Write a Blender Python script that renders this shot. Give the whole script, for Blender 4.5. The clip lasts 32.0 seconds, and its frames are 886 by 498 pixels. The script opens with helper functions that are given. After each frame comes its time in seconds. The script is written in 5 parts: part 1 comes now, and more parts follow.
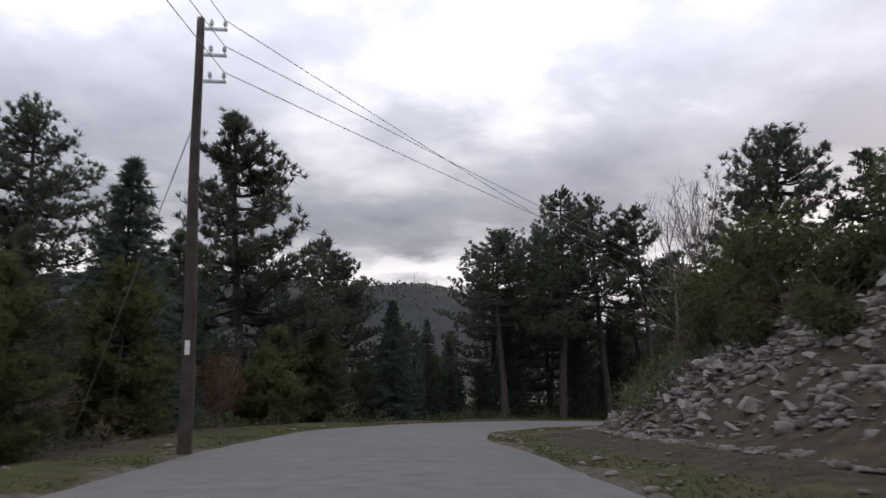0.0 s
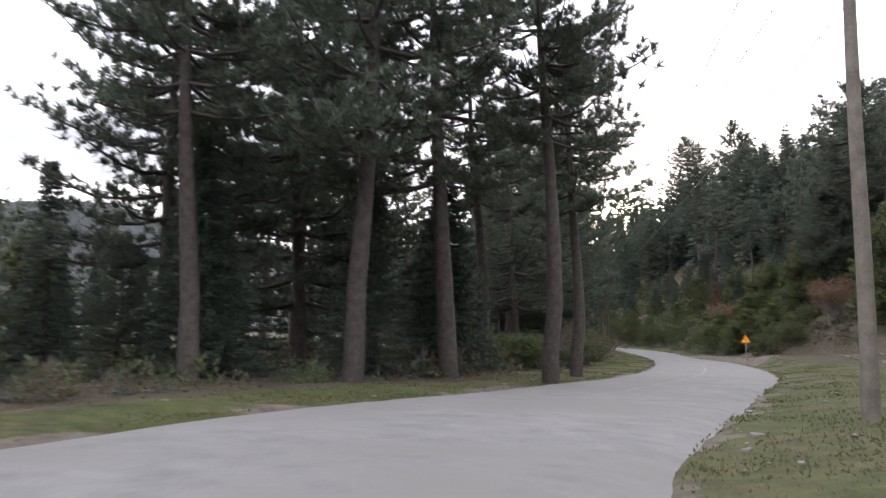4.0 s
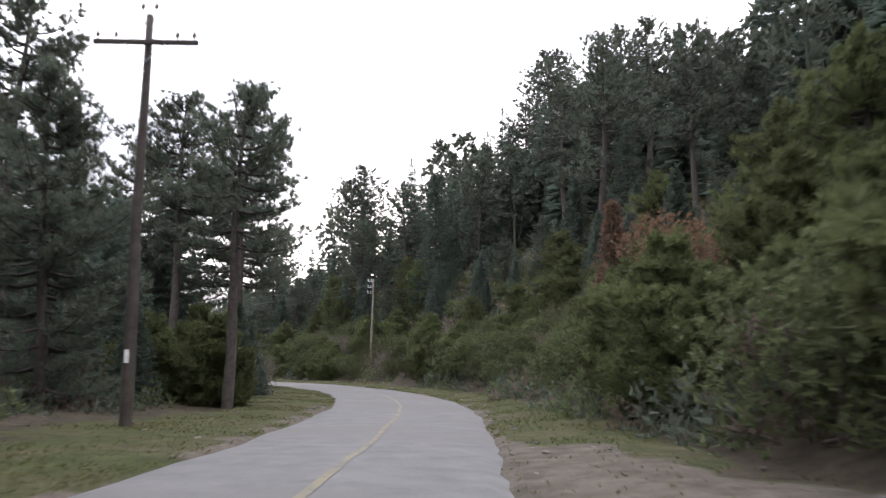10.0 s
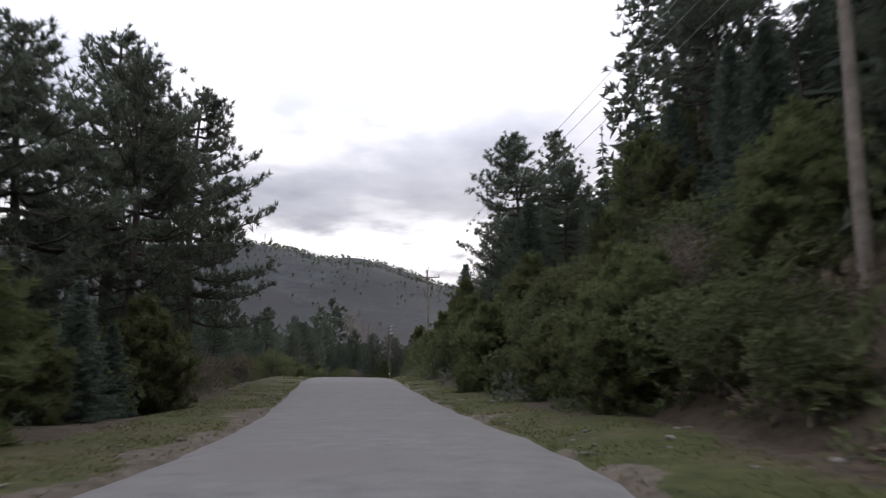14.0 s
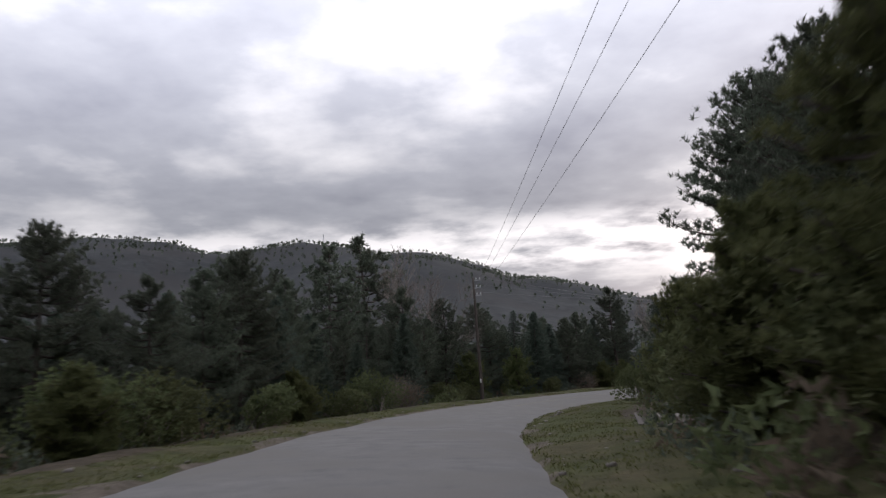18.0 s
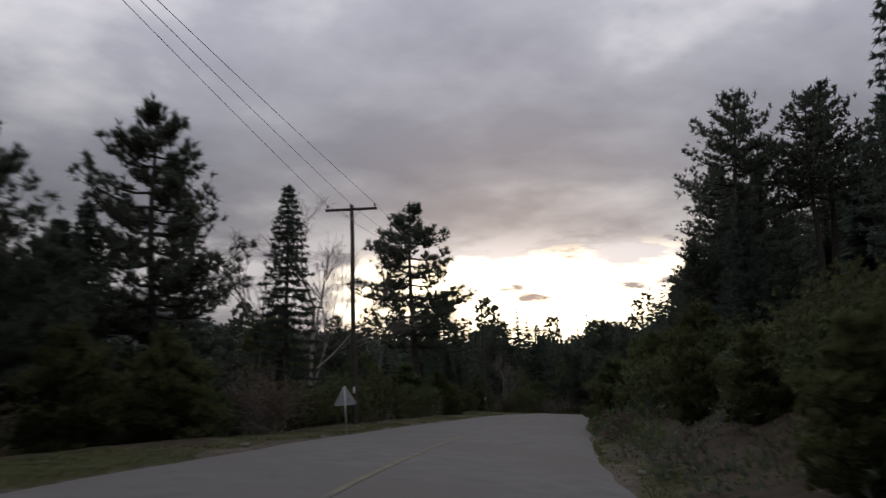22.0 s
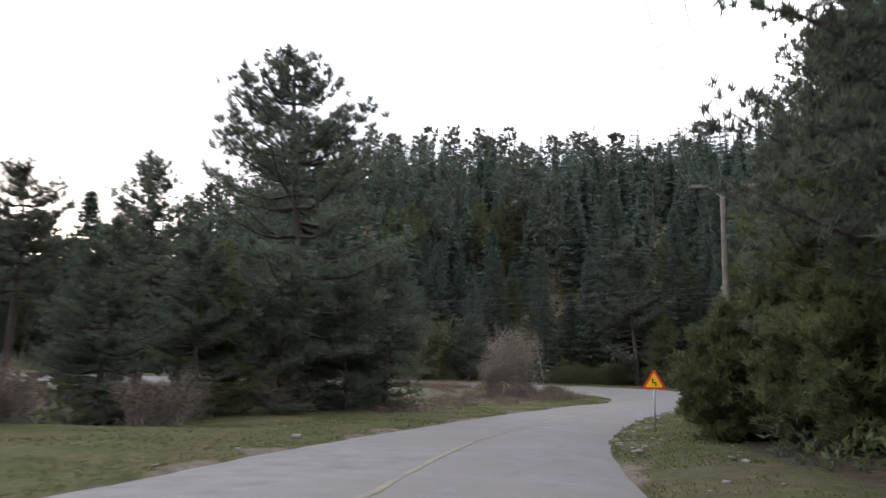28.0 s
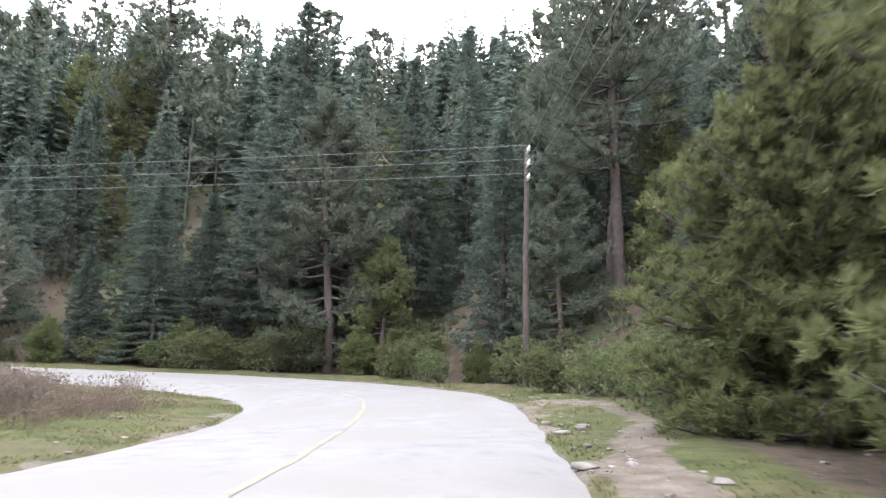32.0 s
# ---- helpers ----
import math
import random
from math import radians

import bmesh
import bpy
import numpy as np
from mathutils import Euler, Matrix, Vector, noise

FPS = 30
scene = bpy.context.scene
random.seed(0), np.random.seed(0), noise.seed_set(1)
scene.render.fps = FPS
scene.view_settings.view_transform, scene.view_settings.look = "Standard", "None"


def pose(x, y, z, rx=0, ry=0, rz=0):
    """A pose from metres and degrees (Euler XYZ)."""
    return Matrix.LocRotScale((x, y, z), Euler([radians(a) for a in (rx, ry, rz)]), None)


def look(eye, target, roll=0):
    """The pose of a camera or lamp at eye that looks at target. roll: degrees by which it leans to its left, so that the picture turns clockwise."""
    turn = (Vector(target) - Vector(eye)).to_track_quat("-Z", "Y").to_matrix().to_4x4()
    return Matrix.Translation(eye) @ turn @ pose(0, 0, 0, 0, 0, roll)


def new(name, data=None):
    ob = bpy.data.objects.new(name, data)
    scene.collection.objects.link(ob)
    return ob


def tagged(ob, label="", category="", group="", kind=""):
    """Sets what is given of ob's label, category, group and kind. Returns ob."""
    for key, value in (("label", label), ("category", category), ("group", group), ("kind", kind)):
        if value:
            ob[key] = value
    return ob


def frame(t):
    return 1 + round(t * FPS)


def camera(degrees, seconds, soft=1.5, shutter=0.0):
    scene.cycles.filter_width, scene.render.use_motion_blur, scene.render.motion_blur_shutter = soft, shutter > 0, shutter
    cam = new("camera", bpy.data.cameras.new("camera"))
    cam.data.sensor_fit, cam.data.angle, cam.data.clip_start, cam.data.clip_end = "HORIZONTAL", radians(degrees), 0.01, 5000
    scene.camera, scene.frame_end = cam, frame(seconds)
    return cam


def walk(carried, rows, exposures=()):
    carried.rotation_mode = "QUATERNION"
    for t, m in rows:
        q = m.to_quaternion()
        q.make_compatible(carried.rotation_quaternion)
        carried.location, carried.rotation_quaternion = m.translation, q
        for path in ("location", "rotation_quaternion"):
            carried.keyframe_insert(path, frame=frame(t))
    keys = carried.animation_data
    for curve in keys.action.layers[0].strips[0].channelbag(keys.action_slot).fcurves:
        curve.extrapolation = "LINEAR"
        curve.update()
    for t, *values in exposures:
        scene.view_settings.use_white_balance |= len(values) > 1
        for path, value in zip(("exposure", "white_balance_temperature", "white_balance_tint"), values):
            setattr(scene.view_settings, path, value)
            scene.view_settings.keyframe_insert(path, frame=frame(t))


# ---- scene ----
# ---------------------------------------------------------------- camera
cam = camera(60.6, 32.0, soft=1.25, shutter=0.28)
PATH = [
    (0, (0.0, 0.0, 1.25), (0.002, 1.967, 1.611), -0.8),
    (0.5, (-0.154, 5.178, 1.205), (-0.144, 7.148, 1.552), -0.4),
    (1, (-0.205, 10.355, 1.152), (-0.179, 12.327, 1.482), 0.7),
    (1.5, (-0.206, 15.376, 1.086), (-0.12, 17.351, 1.392), -0.5),
    (2, (-0.155, 20.141, 1.006), (0.002, 22.114, 1.293), -2.7),
    (2.5, (0.05, 24.701, 0.909), (0.266, 26.671, 1.18), -2.4),
    (3, (0.562, 29.108, 0.798), (0.894, 31.065, 1.044), -3.0),
    (3.5, (1.586, 33.309, 0.672), (2.144, 35.218, 0.89), -2.4),
    (4, (3.174, 37.408, 0.533), (3.925, 39.251, 0.724), 0.3),
    (4.5, (5.12, 41.401, 0.382), (6.127, 43.119, 0.567), 0.5),
    (6.5, (19.877, 56.973, -0.28), (21.331, 58.327, -0.045), 4.2),
    (7, (24.489, 61.276, -0.457), (25.939, 62.612, -0.117), 1.4),
    (7.5, (28.998, 65.732, -0.638), (30.443, 67.086, -0.361), -0.3),
    (8, (33.456, 70.445, -0.824), (34.835, 71.867, -0.552), 0.5),
    (8.5, (37.811, 75.465, -1.012), (39.116, 76.962, -0.772), 0.2),
    (9, (42.166, 80.945, -1.198), (43.37, 82.522, -0.938), 0.3),
    (9.5, (46.624, 86.939, -1.378), (47.726, 88.585, -1.099), 0.6),
    (10, (51.082, 93.293, -1.549), (52.127, 94.972, -1.253), 0.7),
    (10.5, (55.335, 99.749, -1.707), (56.336, 101.454, -1.408), 1.1),
    (11, (59.383, 106.256, -1.849), (60.352, 107.982, -1.564), 1.7),
    (11.5, (63.329, 112.917, -1.974), (64.247, 114.67, -1.685), 3.3),
    (12, (67.12, 119.938, -2.081), (67.989, 121.714, -1.778), 0.8),
    (12.5, (70.605, 127.473, -2.173), (71.398, 129.283, -1.861), -2.6),
    (13, (73.629, 135.47, -2.256), (74.21, 137.358, -1.941), -2.8),
    (13.5, (76.037, 143.926, -2.334), (76.457, 145.857, -2.026), -1.0),
    (14, (77.779, 152.793, -2.414), (78.046, 154.753, -2.119), -0.8),
    (14.5, (78.958, 161.864, -2.5), (79.116, 163.832, -2.178), -1.1),
    (15, (79.572, 170.988, -2.602), (79.604, 172.957, -2.255), -0.7),
    (15.5, (79.726, 179.959, -2.677), (79.689, 181.926, -2.316), 0.9),
    (17.5, (80.275, 215.373, -2.336), (80.277, 217.351, -2.037), -0.4),
    (18, (80.619, 224.124, -2.602), (80.722, 226.1, -2.308), -3.7),
    (18.5, (81.136, 232.701, -2.937), (81.32, 234.671, -2.643), -3.2),
    (19, (81.932, 241.209, -3.282), (82.212, 243.165, -2.976), -3.8),
    (19.5, (83.18, 249.648, -3.625), (83.537, 251.591, -3.316), -3.7),
    (20, (84.984, 257.811, -3.958), (85.448, 259.733, -3.655), -1.7),
    (20.5, (87.414, 265.661, -4.276), (87.983, 267.552, -3.96), -0.3),
    (21, (90.539, 273.545, -4.58), (91.28, 275.373, -4.25), -1.0),
    (21.5, (94.498, 281.395, -4.872), (95.428, 283.134, -4.543), -1.4),
    (22, (99.326, 288.968, -5.161), (100.431, 290.602, -4.827), -1.5),
    (22.5, (104.711, 296.23, -5.454), (105.93, 297.781, -5.124), -2.6),
    (23, (110.374, 303.109, -5.76), (111.624, 304.634, -5.426), 0.9),
    (23.5, (116.278, 309.706, -6.079), (117.588, 311.18, -5.745), 0.4),
    (24, (122.389, 316.092, -6.404), (123.755, 317.508, -6.042), -1.4),
    (24.5, (128.676, 322.204, -6.72), (130.101, 323.564, -6.372), -2.3),
    (25, (135.103, 328.039, -7.015), (136.588, 329.334, -6.672), -0.7),
    (25.5, (141.39, 333.457, -7.279), (142.935, 334.683, -6.946), -2.5),
    (27.5, (165.793, 348.079, -8.933), (167.57, 348.932, -8.596), 0.8),
    (28, (171.836, 350.092, -9.27), (173.696, 350.748, -8.939), 1.3),
    (28.5, (177.951, 351.712, -9.487), (179.86, 352.212, -9.161), 1.2),
    (29, (184.203, 352.894, -9.591), (186.143, 353.25, -9.265), 3.1),
    (29.5, (190.457, 353.666, -9.669), (192.416, 353.902, -9.344), 3.4),
    (30, (196.638, 354.054, -9.725), (198.607, 354.162, -9.388), 2.8),
    (30.5, (202.7, 354.142, -9.755), (204.673, 354.159, -9.428), -0.9),
    (31, (208.648, 354.038, -9.763), (210.621, 353.993, -9.435), 0.7),
    (31.5, (214.397, 353.81, -9.752), (216.368, 353.73, -9.42), 2.4),
    (32, (220.013, 353.519, -9.731), (221.984, 353.443, -9.402), 1.9),
]
EXPOSURES = [(0.0, 0.1, 6500, 15), (2.0, 0.75, 6500, 15), (3.0, 1.3, 6500, 15), (4.0, 1.6, 6500, 15), (6.5, 1.6, 6500, 15), (8.0, 1.45, 6500, 15), (9.0, 1.55, 6500, 15), (11.0, 1.75, 6500, 15), (12.0, 1.65, 6500, 15), (13.0, 1.15, 6500, 15), (15.0, 0.42, 6500, 15), (18.0, 0.1, 6500, 15), (20.0, -0.25, 6500, 15), (22.0, -0.95, 6500, 15), (24.0, -0.95, 6500, 15), (25.5, -0.6, 6500, 15), (27.5, 0.8, 6500, 15), (28.5, 1.65, 6500, 15), (30.0, 2.4, 6500, 15), (32.0, 2.95, 6500, 15)]
walk(cam, [(t, look(eye, target, roll)) for t, eye, target, roll in PATH], EXPOSURES)

# ---------------------------------------------------------------- world and sun
SUN_BEARING = 40.0      # degrees clockwise from +y
SUN_HEIGHT = 6.5


def make_world():
    world = bpy.data.worlds.new("overcast_sky")
    scene.world = world
    world.use_nodes = True
    nt = world.node_tree
    nt.nodes.clear()
    N = nt.nodes.new
    L = nt.links.new
    out = N("ShaderNodeOutputWorld")
    bg = N("ShaderNodeBackground")
    sky = N("ShaderNodeTexSky")
    sky.sky_type, sky.sun_disc = "NISHITA", False
    sky.sun_elevation, sky.sun_rotation = radians(SUN_HEIGHT), radians(SUN_BEARING)
    sky.air_density, sky.dust_density = 1.2, 2.5
    co = N("ShaderNodeTexCoord")
    # cloud layer seen in perspective: direction divided by its height
    sep = N("ShaderNodeSeparateXYZ")
    L(co.outputs["Generated"], sep.inputs[0])

    def m(op, a, b=None, c=None, clamp=False):
        n = N("ShaderNodeMath")
        n.operation, n.use_clamp = op, clamp
        for i, v in enumerate((a, b, c)):
            if v is None:
                continue
            if isinstance(v, (int, float)):
                n.inputs[i].default_value = v
            else:
                L(v, n.inputs[i])
        return n.outputs[0]

    up = m("MAXIMUM", sep.outputs[2], 0.0)
    den = m("ADD", up, 0.16)
    cmb = N("ShaderNodeCombineXYZ")
    L(m("DIVIDE", sep.outputs[0], den), cmb.inputs[0])
    L(m("DIVIDE", sep.outputs[1], den), cmb.inputs[1])
    big = N("ShaderNodeTexNoise")
    big.inputs["Scale"].default_value, big.inputs["Detail"].default_value, big.inputs["Roughness"].default_value = 0.9, 5.0, 0.5
    big.inputs["Distortion"].default_value = 0.3
    L(cmb.outputs[0], big.inputs["Vector"])
    fine = N("ShaderNodeTexNoise")
    fine.inputs["Scale"].default_value, fine.inputs["Detail"].default_value, fine.inputs["Roughness"].default_value = 3.0, 6.0, 0.55
    L(cmb.outputs[0], fine.inputs["Vector"])
    mixed = m("ADD", m("MULTIPLY", big.outputs[0], 0.72), m("MULTIPLY", fine.outputs[0], 0.28))
    ramp = N("ShaderNodeValToRGB")
    L(mixed, ramp.inputs[0])
    e = ramp.color_ramp.elements
    e[0].position, e[0].color = 0.38, (0.35, 0.37, 0.44, 1)
    e[1].position, e[1].color = 0.62, (0.96, 0.97, 1.0, 1)
    mid = ramp.color_ramp.elements.new(0.49)
    mid.color = (0.505, 0.53, 0.595, 1)

    def smooth(v, lo, hi):
        n = N("ShaderNodeMapRange")
        n.interpolation_type = "SMOOTHSTEP"
        L(v, n.inputs[0])
        n.inputs[1].default_value, n.inputs[2].default_value = lo, hi
        return n.outputs[0]

    # thinner, brighter cloud overhead; a pale strip of open sky low down
    lift = m("MULTIPLY_ADD", smooth(up, 0.18, 0.5), 1.15, 0.68)
    strip = m("MULTIPLY", smooth(up, 0.09, 0.13), m("SUBTRACT", 1.0, smooth(up, 0.15, 0.20)))
    strip = m("MULTIPLY", strip, m("MULTIPLY_ADD", m("SUBTRACT", fine.outputs[0], 0.36), 5.0, 0.0, clamp=True), clamp=True)
    # a torn opening in the cloud round the low sun
    dx, dy = math.sin(radians(SUN_BEARING)), math.cos(radians(SUN_BEARING))
    towards = m("ADD", m("MULTIPLY", sep.outputs[0], dx), m("MULTIPLY", sep.outputs[1], dy))
    flat = m("SQRT", m("MAXIMUM", m("SUBTRACT", 1.0, m("MULTIPLY", up, up)), 0.001))
    aim = m("DIVIDE", m("MAXIMUM", towards, 0.0), flat)
    near = smooth(m("ADD", aim, m("MULTIPLY", m("SUBTRACT", fine.outputs[0], 0.5), 0.05)), 0.962, 0.988)
    low = m("SUBTRACT", 1.0, smooth(m("ADD", up, m("MULTIPLY", m("SUBTRACT", fine.outputs[0], 0.5), 0.16)), 0.125, 0.165))
    torn = m("MULTIPLY_ADD", m("SUBTRACT", fine.outputs[0], 0.40), 9.0, 0.35, clamp=True)
    gap = m("MULTIPLY", m("MULTIPLY", near, low), torn, clamp=True)
    halo = m("MULTIPLY", m("POWER", aim, 9.0), m("SUBTRACT", 1.0, smooth(up, 0.05, 0.5)))
    cloud = N("ShaderNodeMixRGB")
    L(strip, cloud.inputs[0])
    lit = N("ShaderNodeVectorMath")
    lit.operation = "SCALE"
    L(ramp.outputs[0], lit.inputs[0])
    L(lift, lit.inputs["Scale"])
    L(lit.outputs[0], cloud.inputs[1])
    cloud.inputs[2].default_value = (0.94, 0.93, 0.94, 1)
    scaled = N("ShaderNodeVectorMath")
    scaled.operation = "SCALE"
    L(cloud.outputs[0], scaled.inputs[0])
    L(m("MULTIPLY_ADD", halo, 7.0, 9.0), scaled.inputs["Scale"])
    warm = N("ShaderNodeMixRGB")
    L(gap, warm.inputs[0])
    L(scaled.outputs[0], warm.inputs[1])
    warm.inputs[2].default_value = (58.0, 50.0, 35.0, 1)
    blend = N("ShaderNodeMixRGB")
    blend.inputs[0].default_value = 0.93
    L(sky.outputs[0], blend.inputs[1])
    L(warm.outputs[0], blend.inputs[2])
    L(blend.outputs[0], bg.inputs[0])
    bg.inputs[1].default_value = 0.11
    L(bg.outputs[0], out.inputs[0])


make_world()
sun = new("sun", bpy.data.lights.new("sun", "SUN"))
sun.data.energy, sun.data.angle, sun.data.color = 0.5, radians(25), (1.0, 0.95, 0.86)
_b, _h = radians(SUN_BEARING), radians(SUN_HEIGHT + 8)
sun.matrix_world = look((0, 0, 60), (-math.sin(_b) * math.cos(_h), -math.cos(_b) * math.cos(_h), 60 - math.sin(_h)))


# ---------------------------------------------------------------- materials
def leafy(mat, share=0.45):
    """Lets light through thin leaves and needles."""
    nt = mat.node_tree
    b, out = nt.nodes["Principled BSDF"], nt.nodes["Material Output"]
    tr, mx = nt.nodes.new("ShaderNodeBsdfTranslucent"), nt.nodes.new("ShaderNodeMixShader")
    nt.links.new(b.inputs["Base Color"].links[0].from_socket, tr.inputs["Color"])
    mx.inputs[0].default_value = share
    nt.links.new(b.outputs[0], mx.inputs[1])
    nt.links.new(tr.outputs[0], mx.inputs[2])
    nt.links.new(mx.outputs[0], out.inputs["Surface"])
    return mat


def material(name, dark, light, scale=3.0, rough=0.85, bump=0.3, fine=40.0, contrast=0.5, third=None, spread=0.0, metal=0.0, third_scale=0.35, coords="Object"):
    """Two-scale noise between two colours, an optional third in large patches, a fine bump and a random tint for each object."""
    mat = bpy.data.materials.new(name)
    mat.use_nodes = True
    nt = mat.node_tree
    N, L = nt.nodes.new, nt.links.new
    b = nt.nodes["Principled BSDF"]
    b.inputs["Roughness"].default_value, b.inputs["Metallic"].default_value = rough, metal
    b.inputs["Specular IOR Level"].default_value = 0.25
    co = N("ShaderNodeTexCoord")
    src = co.outputs[coords] if coords == "Object" else N("ShaderNodeNewGeometry").outputs["Position"]

    def tex(s, detail):
        n = N("ShaderNodeTexNoise")
        n.inputs["Scale"].default_value, n.inputs["Detail"].default_value = s, detail
        n.inputs["Roughness"].default_value = 0.62
        L(src, n.inputs["Vector"])
        return n.outputs[0]

    coarse, grain = tex(scale, 5.0), tex(fine, 3.0)
    add = N("ShaderNodeMath")
    add.operation = "MULTIPLY_ADD"
    L(grain, add.inputs[0])
    add.inputs[1].default_value = 0.5
    L(coarse, add.inputs[2])
    ramp = N("ShaderNodeValToRGB")
    L(add.outputs[0], ramp.inputs[0])
    e = ramp.color_ramp.elements
    e[0].position, e[0].color = 0.75 - contrast * 0.35, (*dark, 1)
    e[1].position, e[1].color = 0.75 + contrast * 0.35, (*light, 1)
    col = ramp.outputs[0]
    if third:
        r3 = N("ShaderNodeValToRGB")
        L(tex(third_scale, 4.0), r3.inputs[0])
        r3.color_ramp.elements[0].position, r3.color_ramp.elements[1].position = 0.48, 0.6
        mx = N("ShaderNodeMixRGB")
        L(r3.outputs[0], mx.inputs[0])
        L(col, mx.inputs[1])
        mx.inputs[2].default_value = (*third, 1)
        col = mx.outputs[0]
    if spread:
        info = N("ShaderNodeObjectInfo")
        geo = N("ShaderNodeNewGeometry")
        mix = N("ShaderNodeMath")
        mix.operation = "MULTIPLY_ADD"
        L(geo.outputs["Random Per Island"], mix.inputs[0])
        mix.inputs[1].default_value = 0.45
        half = N("ShaderNodeMath")
        half.operation = "MULTIPLY"
        L(info.outputs["Random"], half.inputs[0])
        half.inputs[1].default_value = 0.55
        L(half.outputs[0], mix.inputs[2])
        rng = N("ShaderNodeMapRange")
        L(mix.outputs[0], rng.inputs[0])
        rng.inputs[3].default_value, rng.inputs[4].default_value = 1 - spread, 1 + spread
        hsv = N("ShaderNodeHueSaturation")
        L(col, hsv.inputs["Color"])
        L(rng.outputs[0], hsv.inputs["Value"])
        hr = N("ShaderNodeMapRange")
        L(info.outputs["Random"], hr.inputs[0])
        hr.inputs[3].default_value, hr.inputs[4].default_value = 0.5 - spread * 0.05, 0.5 + spread * 0.04
        L(hr.outputs[0], hsv.inputs["Hue"])
        col = hsv.outputs[0]
    L(col, b.inputs["Base Color"])
    if bump:
        bp = N("ShaderNodeBump")
        bp.inputs["Strength"].default_value, bp.inputs["Distance"].default_value = bump, 0.03
        L(add.outputs[0], bp.inputs["Height"])
        L(bp.outputs[0], b.inputs["Normal"])
    return mat


M_ASPHALT = material("worn_grey_asphalt", (0.118, 0.116, 0.113), (0.192, 0.187, 0.179), scale=1.6, rough=0.93, bump=0.3, fine=26, contrast=0.85, third=(0.15, 0.144, 0.134), third_scale=0.2)
M_ASPHALT.node_tree.nodes["Principled BSDF"].inputs["Specular IOR Level"].default_value = 0.12
M_LINE = material("faded_yellow_paint", (0.125, 0.122, 0.112), (0.225, 0.195, 0.12), scale=2.5, rough=0.85, bump=0.1, fine=18, contrast=0.5)
M_WHITE = material("white_paint", (0.6, 0.6, 0.58), (0.8, 0.8, 0.78), scale=4, rough=0.6, bump=0.05)


def verge_material():
    """Short grass that gives way to bare soil and to pale dirt in ragged patches, by two shares stored on the ground's points."""
    mat = bpy.data.materials.new("grass_soil_and_dirt")
    mat.use_nodes = True
    nt = mat.node_tree
    N, L = nt.nodes.new, nt.links.new
    b = nt.nodes["Principled BSDF"]
    b.inputs["Roughness"].default_value, b.inputs["Specular IOR Level"].default_value = 0.95, 0.15
    src = N("ShaderNodeNewGeometry").outputs["Position"]

    def tex(scale, detail):
        n = N("ShaderNodeTexNoise")
        n.inputs["Scale"].default_value, n.inputs["Detail"].default_value, n.inputs["Roughness"].default_value = scale, detail, 0.65
        L(src, n.inputs["Vector"])
        return n.outputs[0]

    def ramp(v, lo, hi, dark, light):
        r = N("ShaderNodeValToRGB")
        L(v, r.inputs[0])
        e = r.color_ramp.elements
        e[0].position, e[0].color, e[1].position, e[1].color = lo, (*dark, 1), hi, (*light, 1)
        return r.outputs[0]

    def mix(f, one, two):
        m = N("ShaderNodeMixRGB")
        L(f, m.inputs[0])
        L(one, m.inputs[1])
        L(two, m.inputs[2])
        return m.outputs[0]

    def share(name):
        at = N("ShaderNodeAttribute")
        at.attribute_name = name
        add = N("ShaderNodeMath")
        add.operation = "MULTIPLY_ADD"
        L(edge, add.inputs[0])
        add.inputs[1].default_value = 1.5
        L(at.outputs["Fac"], add.inputs[2])
        r = N("ShaderNodeMapRange")
        r.interpolation_type = "SMOOTHSTEP"
        L(add.outputs[0], r.inputs[0])
        r.inputs[1].default_value, r.inputs[2].default_value = 1.12, 1.4
        return r.outputs[0]

    big, mid, fine, edge = tex(0.35, 4.0), tex(2.2, 5.0), tex(26.0, 3.0), tex(3.1, 6.0)
    green = mix(ramp(big, 0.42, 0.62, (0, 0, 0), (1, 1, 1)), ramp(mid, 0.35, 0.68, (0.034, 0.042, 0.014), (0.075, 0.082, 0.03)), ramp(mid, 0.35, 0.68, (0.05, 0.047, 0.022), (0.1, 0.086, 0.048)))
    soil = ramp(mid, 0.32, 0.7, (0.034, 0.028, 0.02), (0.092, 0.072, 0.05))
    pale = ramp(mid, 0.32, 0.7, (0.066, 0.055, 0.042), (0.155, 0.132, 0.105))
    col = mix(share("dirt"), mix(share("soil"), green, soil), pale)
    speck = N("ShaderNodeMixRGB")
    speck.blend_type = "MULTIPLY"
    speck.inputs[0].default_value = 0.7
    L(col, speck.inputs[1])
    L(ramp(fine, 0.3, 0.66, (0.62, 0.62, 0.62), (1.15, 1.15, 1.15)), speck.inputs[2])
    L(speck.outputs[0], b.inputs["Base Color"])
    h = N("ShaderNodeMath")
    h.operation = "MULTIPLY_ADD"
    L(fine, h.inputs[0])
    h.inputs[1].default_value = 0.5
    L(mid, h.inputs[2])
    bp = N("ShaderNodeBump")
    bp.inputs["Strength"].default_value, bp.inputs["Distance"].default_value = 0.9, 0.05
    L(h.outputs[0], bp.inputs["Height"])
    L(bp.outputs[0], b.inputs["Normal"])
    return mat


